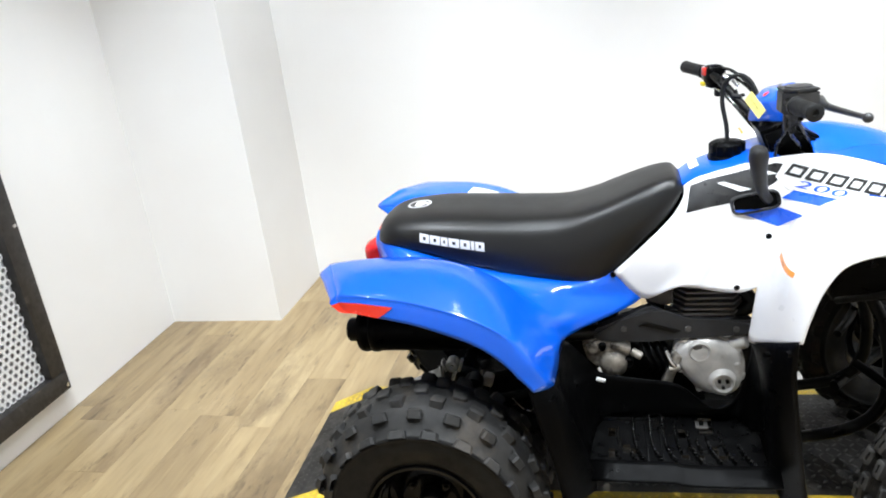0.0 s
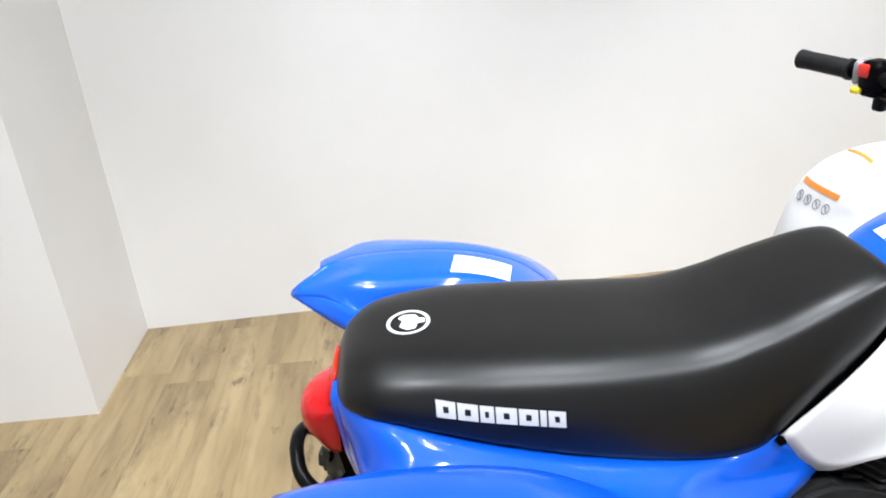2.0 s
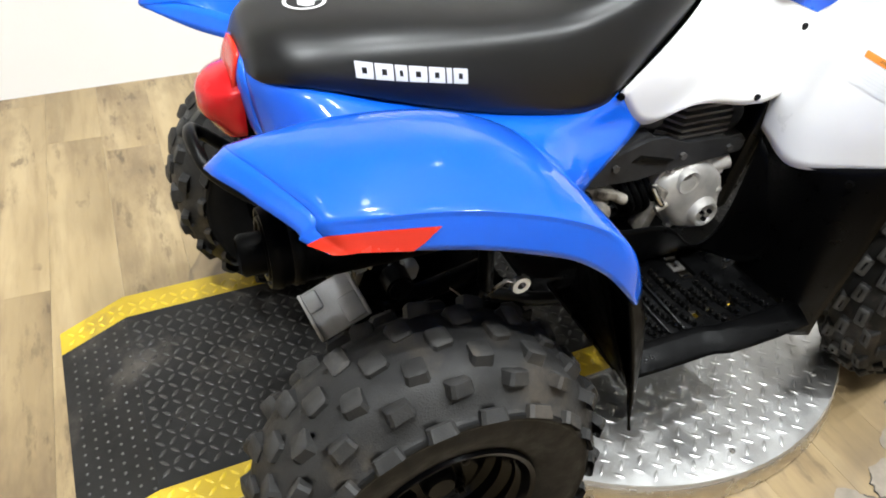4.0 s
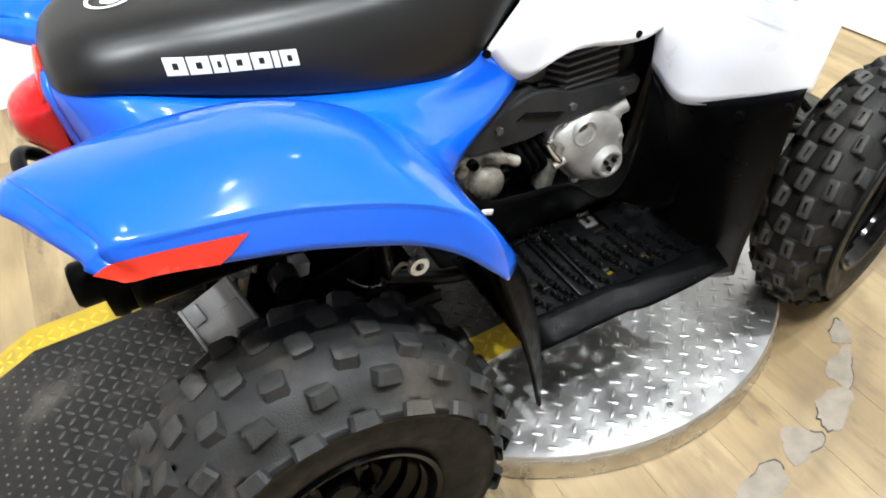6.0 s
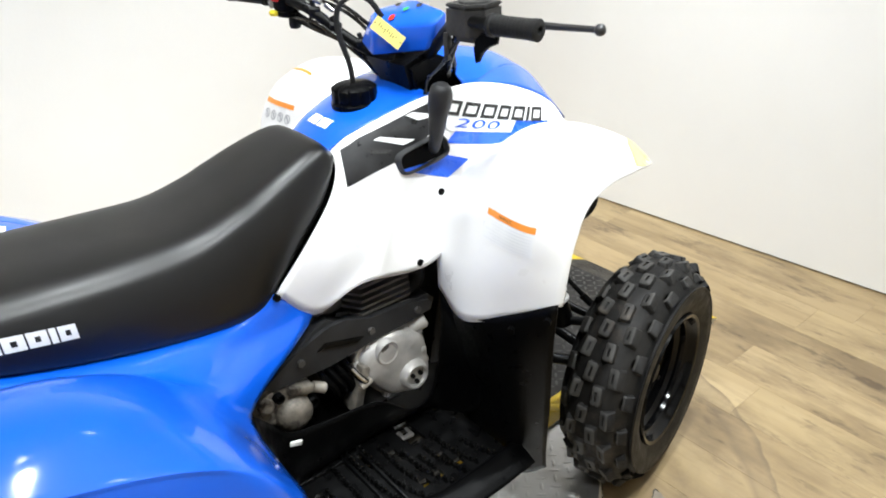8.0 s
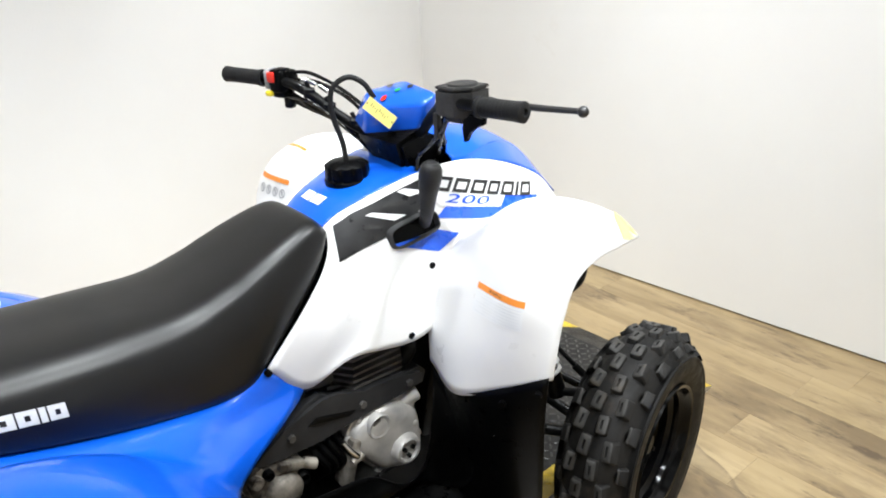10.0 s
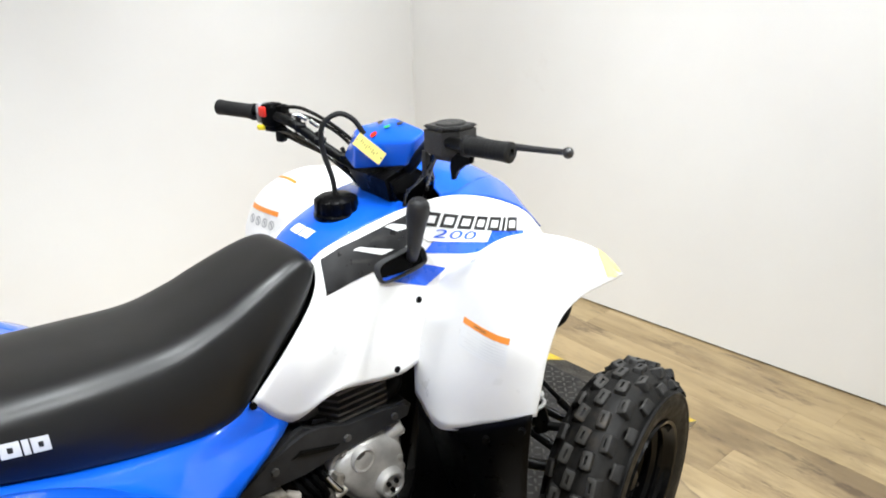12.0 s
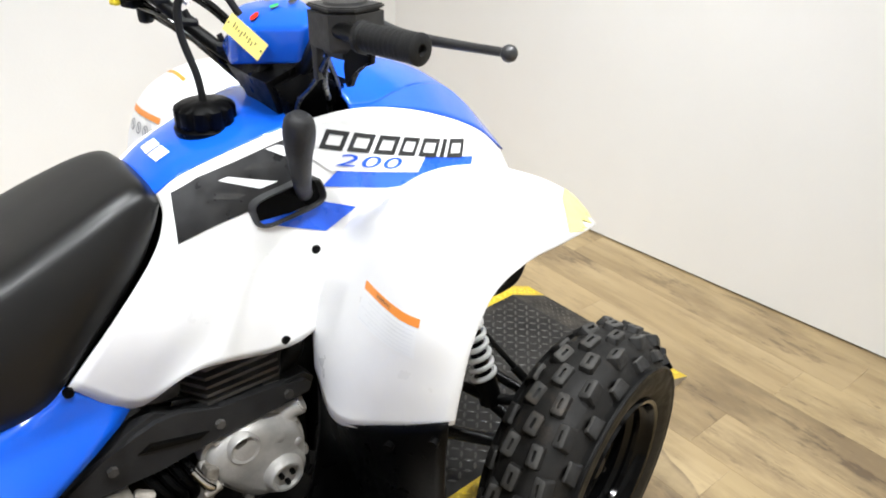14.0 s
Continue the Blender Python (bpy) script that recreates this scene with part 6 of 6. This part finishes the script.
# footwells
def footwell(flip):
    def q(p):
        return (p[0], p[1] * flip, p[2])
    well = None
    # inner wall below the engine bay, from the rear fender to the front guard
    rows = [
        [(0.282, -0.300, 0.540), (0.292, -0.222, 0.552), (0.330, -0.178, 0.492), (0.370, -0.166, 0.440), (0.450, -0.166, 0.424), (0.540, -0.166, 0.408), (0.610, -0.166, 0.350), (0.660, -0.168, 0.372), (0.690, -0.160, 0.470), (0.700, -0.155, 0.560)],
        [(0.285, -0.330, 0.500), (0.302, -0.240, 0.490), (0.335, -0.190, 0.430), (0.375, -0.166, 0.385), (0.450, -0.160, 0.370), (0.540, -0.158, 0.365), (0.610, -0.156, 0.335), (0.662, -0.158, 0.350), (0.695, -0.180, 0.440), (0.700, -0.185, 0.540)],
        [(0.290, -0.360, 0.430), (0.320, -0.260, 0.400), (0.345, -0.190, 0.355), (0.380, -0.152, 0.330), (0.450, -0.146, 0.326), (0.540, -0.142, 0.322), (0.610, -0.142, 0.318), (0.664, -0.146, 0.320), (0.700, -0.200, 0.400), (0.702, -0.220, 0.500)],
        [(0.330, -0.385, 0.305), (0.340, -0.290, 0.302), (0.355, -0.180, 0.300), (0.385, -0.140, 0.300), (0.450, -0.134, 0.300), (0.540, -0.128, 0.300), (0.610, -0.128, 0.300), (0.668, -0.134, 0.300), (0.705, -0.230, 0.330), (0.706, -0.260, 0.420)],
    ]
    bm = bmesh.new()
    sheet(bm, net(rows, 4, 4), flip=flip)
    well = solid(part("footwell", bm, GUARD, ATV, "black moulded plastic footwell"), 0.004, 0.0)
    cells = {(3, 4), (3, 5), (3, 9), (3, 10), (5, 8), (5, 9), (6, 9), (10, 2), (10, 3), (10, 4), (13, 4), (13, 5), (17, 8), (17, 9), (18, 10), (13, 10), (15, 10), (14, 8)} | {(i, j) for i in (16, 17) for j in (1, 2, 3, 4)}
    bm = bmesh.new()
    nx, ny = 24, 14
    vs = [[bm.verts.new((0.335 + 0.372 * i / nx, (-0.122 - 0.218 * j / ny) * flip, 0.297)) for j in range(ny + 1)] for i in range(nx + 1)]
    for i in range(nx):
        for j in range(ny):
            if (i, j) not in cells:
                bm.faces.new((vs[i][j], vs[i + 1][j], vs[i + 1][j + 1], vs[i][j + 1]))
    solid(part("foot_board", bm, BOARD, well, "slotted black foot board", smooth=False), 0.008, 0.0)
    # outer rail: a narrow rim with a straight outer face
    rail = [[(x, side + w, z) for w, z in ((0.014, 0.299), (0.012, 0.311), (0.008, 0.316), (-0.002, 0.316), (-0.008, 0.314), (-0.024, 0.307), (-0.040, 0.298))] for x, side in ((0.335, -0.332), (0.45, -0.333), (0.515, -0.333), (0.545, -0.341), (0.64, -0.341), (0.722, -0.336))]
    bm = bmesh.new()
    sheet(bm, net([[q(p) for p in r] for r in rail], 2, 3))
    solid(part("foot_rail", bm, GUARD, well), 0.004, 0.0)
    bm = bmesh.new()
    for x in (0.466, 0.498):
        box(bm, q((x, -0.225, 0.303)), (0.006, 0.180, 0.012), None, 0.002)
    box(bm, q((0.482, -0.138, 0.314)), (0.042, 0.008, 0.008), None, 0.002)
    box(bm, q((0.420, -0.150, 0.303)), (0.160, 0.008, 0.010), None, 0.003)
    part("board_step", bm, BOARD, well)
    bm = bmesh.new()
    box(bm, q((0.590, -0.174, 0.301)), (0.026, 0.009, 0.005), None, 0.001)
    for x in (0.581, 0.599):
        box(bm, q((x, -0.162, 0.301)), (0.008, 0.016, 0.005), None, 0.001)
    part("grey_tab", bm, FIN, well, "small grey bracket on the foot board")
    # toothed ribs on the board
    ribs = ((0.403, -0.195, -0.252), (0.388, -0.285, -0.318), (0.420, -0.285, -0.318), (0.438, -0.156, -0.316), (0.475, -0.132, -0.306), (0.503, -0.132, -0.320), (0.529, -0.168, -0.272), (0.555, -0.208, -0.318), (0.572, -0.235, -0.268), (0.593, -0.220, -0.310), (0.623, -0.205, -0.308), (0.655, -0.250, -0.318))
    for x, y0, y1 in ribs:
        bm = bmesh.new()
        n = max(2, round((y0 - y1) / 0.0118))
        for j in range(n + 1):
            y = y0 + (y1 - y0) * j / n
            k = x + 0.024 * max(0.0, (-y - 0.22) / 0.1) ** 2
            box(bm, q((k, y, 0.306)), (0.0062, 0.0068, 0.015), None, 0.0016, 1)
            box(bm, q((k, y, 0.3010)), (0.0036, 0.0119, 0.007))
        part("grip_rib", bm, RIB, well, smooth=False)
    # front guard behind the front wheel
    rows = [
        [(0.703, -0.158, 0.580), (0.672, -0.254, 0.572), (0.692, -0.340, 0.610), (0.722, -0.414, 0.650)],
        [(0.708, -0.170, 0.500), (0.690, -0.256, 0.510), (0.692, -0.345, 0.540), (0.725, -0.405, 0.560)],
        [(0.712, -0.180, 0.400), (0.706, -0.262, 0.400), (0.706, -0.340, 0.410), (0.745, -0.385, 0.420)],
        [(0.716, -0.190, 0.296), (0.715, -0.265, 0.296), (0.718, -0.330, 0.300), (0.765, -0.362, 0.300)],
        [(0.720, -0.195, 0.240), (0.722, -0.265, 0.236), (0.735, -0.330, 0.232), (0.778, -0.352, 0.232)],
    ]
    bm = bmesh.new()
    sheet(bm, net(rows, 5, 5), flip=flip)
    guard = solid(part("front_guard", bm, BLACK, ATV, "scuffed black plastic guard behind the front wheel"), 0.004, 0.0)
    for bx, by, bz in ((0.687, -0.350, 0.590), (0.712, -0.404, 0.622)):
        bm = bmesh.new()
        rod(bm, q((bx, by, bz)), q((bx - 0.008, by - 0.004, bz)), 0.006, seg=12)
        part("guard_bolt", bm, BLACK, guard)
    # rear guard under the rear fender
    rows = [
        [(0.232, -0.428, 0.572), (0.262, -0.406, 0.560), (0.276, -0.368, 0.552), (0.278, -0.320, 0.546)],
        [(0.248, -0.438, 0.500), (0.285, -0.415, 0.500), (0.305, -0.378, 0.480), (0.292, -0.335, 0.470)],
        [(0.274, -0.442, 0.400), (0.310, -0.412, 0.390), (0.335, -0.370, 0.370), (0.325, -0.340, 0.360)],
        [(0.292, -0.445, 0.300), (0.325, -0.405, 0.296), (0.350, -0.360, 0.296), (0.350, -0.345, 0.296)],
        [(0.297, -0.446, 0.285), (0.326, -0.404, 0.276), (0.348, -0.374, 0.272), (0.356, -0.368, 0.272)],
    ]
    bm = bmesh.new()
    sheet(bm, net(rows, 5, 5), flip=flip)
    solid(part("rear_guard", bm, GUARD, ATV, "black plastic guard in front of the rear wheel"), 0.004, 0.0)
    if flip == 1:
        bm = bmesh.new()
        box(bm, (0.369, -0.180, 0.428), (0.022, 0.004, 0.010), Euler((0, radians(20), 0)).to_matrix(), 0.002)
        part("white_tab", bm, PAPER, well, "small white clip")


footwell(1)
footwell(-1)


# frame, axle and suspension
def chassis():
    bm = bmesh.new()
    for s in (1, -1):
        tube(bm, [(0.10, 0.09 * s, 0.60), (0.30, 0.10 * s, 0.60), (0.50, 0.09 * s, 0.63), (0.70, 0.07 * s, 0.72), (0.80, 0.05 * s, 0.82)], 0.014)
        tube(bm, [(0.20, 0.10 * s, 0.30), (0.40, 0.11 * s, 0.235), (0.80, 0.11 * s, 0.235), (0.98, 0.09 * s, 0.30), (0.98, 0.07 * s, 0.50), (0.86, 0.06 * s, 0.72)], 0.014)
        tube(bm, [(0.12, 0.09 * s, 0.60), (0.20, 0.10 * s, 0.45), (0.22, 0.10 * s, 0.30)], 0.014)
    part("frame", bm, DARK, ATV, "black tubular steel frame")
    bm = bmesh.new()
    box(bm, (0.15, 0.0, 0.60), (0.40, 0.16, 0.09), None, 0.02)
    box(bm, (0.30, 0.02, 0.45), (0.12, 0.16, 0.22), None, 0.02)
    prism(bm, [(-0.12, 0.735), (0.10, 0.695), (0.30, 0.652), (0.40, 0.655), (0.50, 0.755), (0.555, 0.825), (0.66, 0.840), (0.66, 0.62), (0.40, 0.60), (-0.10, 0.68)], -0.056, 0.056)
    part("airbox", bm, BLACK, ATV, "black plastic airbox under the seat")
    bm = bmesh.new()
    box(bm, (0.58, 0.0, 0.245), (0.50, 0.20, 0.012), None, 0.003)
    part("skid_plate", bm, DARK, ATV, "black skid plate under the engine", smooth=False)
    bm = bmesh.new()
    rod(bm, (0, -0.30, 0.265), (0, 0.30, 0.310), 0.018)
    axle = part("rear_axle", bm, DARK, ATV, "black rear axle")
    bm = bmesh.new()
    for s in (1, -1):
        tube(bm, [(0.24, 0.07 * s, 0.33), (0.10, 0.06 * s, 0.29), (0.0, 0.055 * s, 0.28)], 0.018)
    part("swingarm", bm, DARK, ATV, "black rear swingarm")
    bm = bmesh.new()
    rod(bm, (0, -0.10, 0.285), (0, 0.10, 0.30), 0.036, bevel=0.008)
    box(bm, (0.040, -0.045, 0.338), (0.100, 0.050, 0.060), Euler((0, radians(20), 0)).to_matrix(), 0.012)
    rod(bm, (0.052, -0.115, 0.362), (0.052, -0.070, 0.362), 0.024, bevel=0.004)
    part("axle_carrier", bm, DARK, axle, "black axle carrier and brake caliper")
    # bright cast lugs of the caliper
    bm = bmesh.new()
    lathe(bm, [(-0.074, 0.006), (-0.076, 0.009), (-0.076, 0.014), (-0.070, 0.017), (-0.044, 0.017)], 20, "y", (-0.004, 0, 0.398))
    for k in (-1, 1):
        box(bm, (-0.004 + 0.021 * k, -0.060, 0.396), (0.007, 0.026, 0.030), Euler((0, radians(18 * k), 0)).to_matrix(), 0.003)
    rod(bm, (0.011, -0.070, 0.408), (0.012, -0.070, 0.422), 0.0032, seg=8)
    part("caliper_lug", bm, GREY_METAL, axle, "bright cast caliper lug")
    bm = bmesh.new()
    box(bm, (0.086, -0.062, 0.356), (0.026, 0.030, 0.030), Euler((0, radians(14), 0)).to_matrix(), 0.006)
    box(bm, (0.063, -0.060, 0.362), (0.030, 0.012, 0.009), Euler((0, radians(24), 0)).to_matrix(), 0.003)
    rod(bm, (0.070, -0.066, 0.366), (0.071, -0.066, 0.384), 0.0035, seg=8)
    part("caliper_lug", bm, GREY_METAL, axle, "bright cast caliper lug")
    # black plate added to darken the view under the swingarm, where shade falls
    bm = bmesh.new()
    box(bm, (0.150, 0.0, 0.236), (0.300, 0.290, 0.006), None, 0.002)
    for k in (-1, 1):
        box(bm, (0.150, 0.140 * k, 0.248), (0.300, 0.006, 0.024), None, 0.002)
    part("swingarm_shade_plate", bm, BLACK, ATV, "black plate added under the swingarm to stand in for deep shade")
    bm = bmesh.new()
    n = Vector((-0.34, -0.60, 0.72)).normalized()
    u = Vector((0.88, 0.10, 0.25))
    u = (u - n * u.dot(n)).normalized()
    m = Matrix((u, n.cross(u), n)).transposed()
    c = Vector((-0.059, -0.108, 0.358))
    box(bm, c, (0.088, 0.084, 0.006), m, 0.002)
    for k in (-1, 1):
        box(bm, c + u * 0.043 * k + n * 0.004, (0.006, 0.084, 0.014), m, 0.002)
    box(bm, c + u * 0.024 - n.cross(u) * 0.016 + n * 0.006, (0.034, 0.044, 0.012), m, 0.005)
    box(bm, c - u * 0.028 + n.cross(u) * 0.022 + n * 0.005, (0.026, 0.034, 0.010), m, 0.005)
    part("caliper_bracket", bm, GREY_METAL, axle, "light grey cast bracket")
    bm = bmesh.new()
    lathe(bm, [(-0.006, 0.008), (-0.006, 0.017), (0.0, 0.019), (0.006, 0.017), (0.006, 0.008), (-0.006, 0.008)], 20, "y", (0.253, -0.158, 0.352))
    part("pivot_washer", bm, STEEL, axle)
    bm = bmesh.new()
    tube(bm, [(0.148, -0.100, 0.325), (0.175, -0.108, 0.300), (0.200, -0.120, 0.303), (0.213, -0.145, 0.342), (0.224, -0.156, 0.366), (0.238, -0.158, 0.362)], [0.0012, 0.0014, 0.0020, 0.0036, 0.0036, 0.0024], 8)
    part("spring_hook", bm, STEEL, axle)
    # front suspension on both sides
    for s in (1, -1):
        bm = bmesh.new()
        lift = LIFT if s > 0 else 0.0
        tube(bm, [(0.93, 0.06 * s, 0.27), (1.08, 0.20 * s, 0.235 + lift), (1.115, 0.215 * s, 0.235 + lift)], 0.013)
        tube(bm, [(1.08, 0.06 * s, 0.28), (1.10, 0.16 * s, 0.250 + lift), (1.115, 0.215 * s, 0.240 + lift)], 0.013)
        tube(bm, [(0.93, 0.07 * s, 0.41), (0.968, 0.12 * s, 0.394 + lift / 2), (1.013, 0.19 * s, 0.376 + lift), (1.08, 0.205 * s, 0.352 + lift)], 0.010, n=3)
        tube(bm, [(1.03, 0.07 * s, 0.395), (1.09, 0.205 * s, 0.350 + lift)], 0.010, n=2)
        arm = part("suspension_arm", bm, DARK, ATV, "black tubular front suspension arm")
        bm = bmesh.new()
        rod(bm, (1.118, 0.19 * s, R_FRONT + lift), (1.118, 0.27 * s, R_FRONT + lift), 0.040, bevel=0.006)
        rod(bm, (1.10, 0.205 * s, 0.22 + lift), (1.105, 0.20 * s, 0.36 + lift), 0.018)
        part("steering_knuckle", bm, DARK, arm)
        bm = bmesh.new()
        rod(bm, (0.995, 0.066 * s, 0.545), (1.074, 0.198 * s, 0.394 + lift), 0.0055, seg=12)
        rod(bm, (1.062, 0.180 * s, 0.414 + lift), (1.074, 0.198 * s, 0.394 + lift), 0.0085, seg=12)
        part("steering_rod", bm, DARK, arm, "black steering rod")
        a, b = Vector((0.991, 0.097 * s, 0.600)), Vector((1.011, 0.182 * s, 0.362 + lift))
        bm = bmesh.new()
        rod(bm, a, b, 0.011)
        rod(bm, a + (b - a) * 0.10, a + (b - a) * 0.80, 0.013)
        rod(bm, a + (b - a) * 0.78, b, 0.020, bevel=0.003)
        damper = part("damper", bm, DARK, ATV, "black front damper")
        bm = bmesh.new()
        m = frame_along(b - a)
        n, turns = (b - a).length, 10
        pts = []
        for k in range(turns * 18 + 1):
            w = k / 18 * 2 * math.pi
            pts.append(a + m @ Vector((0.0205 * math.cos(w), 0.0205 * math.sin(w), n * (0.10 + 0.72 * k / (turns * 18)))))
        tube(bm, pts, 0.0046, 8, 1)
        part("coil_spring", bm, SPRING, damper, "white coil spring")
    bm = bmesh.new()
    tube(bm, [(0.86, -0.14, 0.60), (0.895, -0.24, 0.655), (0.925, -0.28, 0.684), (0.946, -0.285, 0.702), (0.958, -0.275, 0.726), (0.962, -0.240, 0.760)], 0.0075, 10)
    part("brake_hose", bm, GRIP, ATV, "black brake hose under the front fender")
    bm = bmesh.new()
    box(bm, (0.97, 0.0, 0.64), (0.22, 0.20, 0.14), None, 0.02)
    part("front_core", bm, BLACK, ATV, "black plastic under the nose")


chassis()


# ---- floor planks ----
def planks():
    bm = bmesh.new()
    box(bm, (0.45, -0.7, -0.031), (4.5, 5.1, 0.05))
    floor = tagged(part("floor", bm, SUBFLOOR, None, "", smooth=False), "oak-look vinyl plank floor with scuffs and tyre marks", "floor", kind="structure")
    rng = random.Random(11)
    w, n, x = 0.152, 0.915, -1.62
    bm = bmesh.new()
    box(bm, (0, 0, -0.003), (w - 0.0003, n - 0.0003, 0.006), None, 0.0003, 1)
    me = mesh_from("plank", bm, WOOD)
    while x < 2.45:
        y = SOUTH - rng.uniform(0.0, n - 0.15)
        while y < 1.70:
            ob = new("plank", me)
            ob.parent = floor
            lo, hi = max(y, SOUTH - 0.10), min(y + n, 1.72)
            ob.matrix_basis = Matrix.Translation((x + w / 2, (lo + hi) / 2, 0.0)) @ Matrix.Diagonal((1.0, (hi - lo) / n, 1.0, 1.0))
            y += n
        x += w


planks()


def floor_scuff(x, y, a, w, h, seed):
    """A torn patch of grey adhesive with ragged dark edges, lying on the planks."""
    rng = random.Random(seed)
    ring = []
    for k in range(26):
        q = 2 * math.pi * k / 26
        r = 1 + rng.uniform(-0.16, 0.16) + 0.15 * math.sin(3 * q + seed)
        u, v = w * r * math.cos(q), h * r * math.sin(q)
        ring.append((x + u * math.cos(a) - v * math.sin(a), y + u * math.sin(a) + v * math.cos(a)))
    t = thing("floor_scuff", (x, y, 0), "torn grey adhesive patch with ragged edge on the planks", "floor scuff", "floor scuffs")
    bm = bmesh.new()
    prism(bm, ring, 0.0002, 0.0012, plane="xy")
    part("patch", bm, SCUFF, t, smooth=False)
    bm = bmesh.new()
    start = rng.randrange(26)
    for k in range(7):
        p, q = ring[(start + k) % 26], ring[(start + k + 1) % 26]
        d = (Vector(q) - Vector(p)).to_3d()
        box(bm, ((p[0] + q[0]) / 2, (p[1] + q[1]) / 2, 0.0014), (d.length * 1.05, rng.uniform(0.0008, 0.0024), 0.0016), Matrix.Rotation(math.atan2(d.y, d.x), 3, "Z"))
    part("ragged_edge", bm, INK, t, smooth=False)


for k, (a, w, h) in enumerate(((-0.86, 0.034, 0.020), (-1.00, 0.050, 0.024), (-1.15, 0.058, 0.027), (-1.32, 0.046, 0.030), (-1.50, 0.060, 0.026), (-1.70, 0.050, 0.022), (-1.92, 0.056, 0.024))):
    r = 0.676 + 0.008 * (k % 3)
    floor_scuff(TABLE[0] + r * math.cos(a), TABLE[1] + r * math.sin(a), a + math.pi / 2, w, h, k + 1)
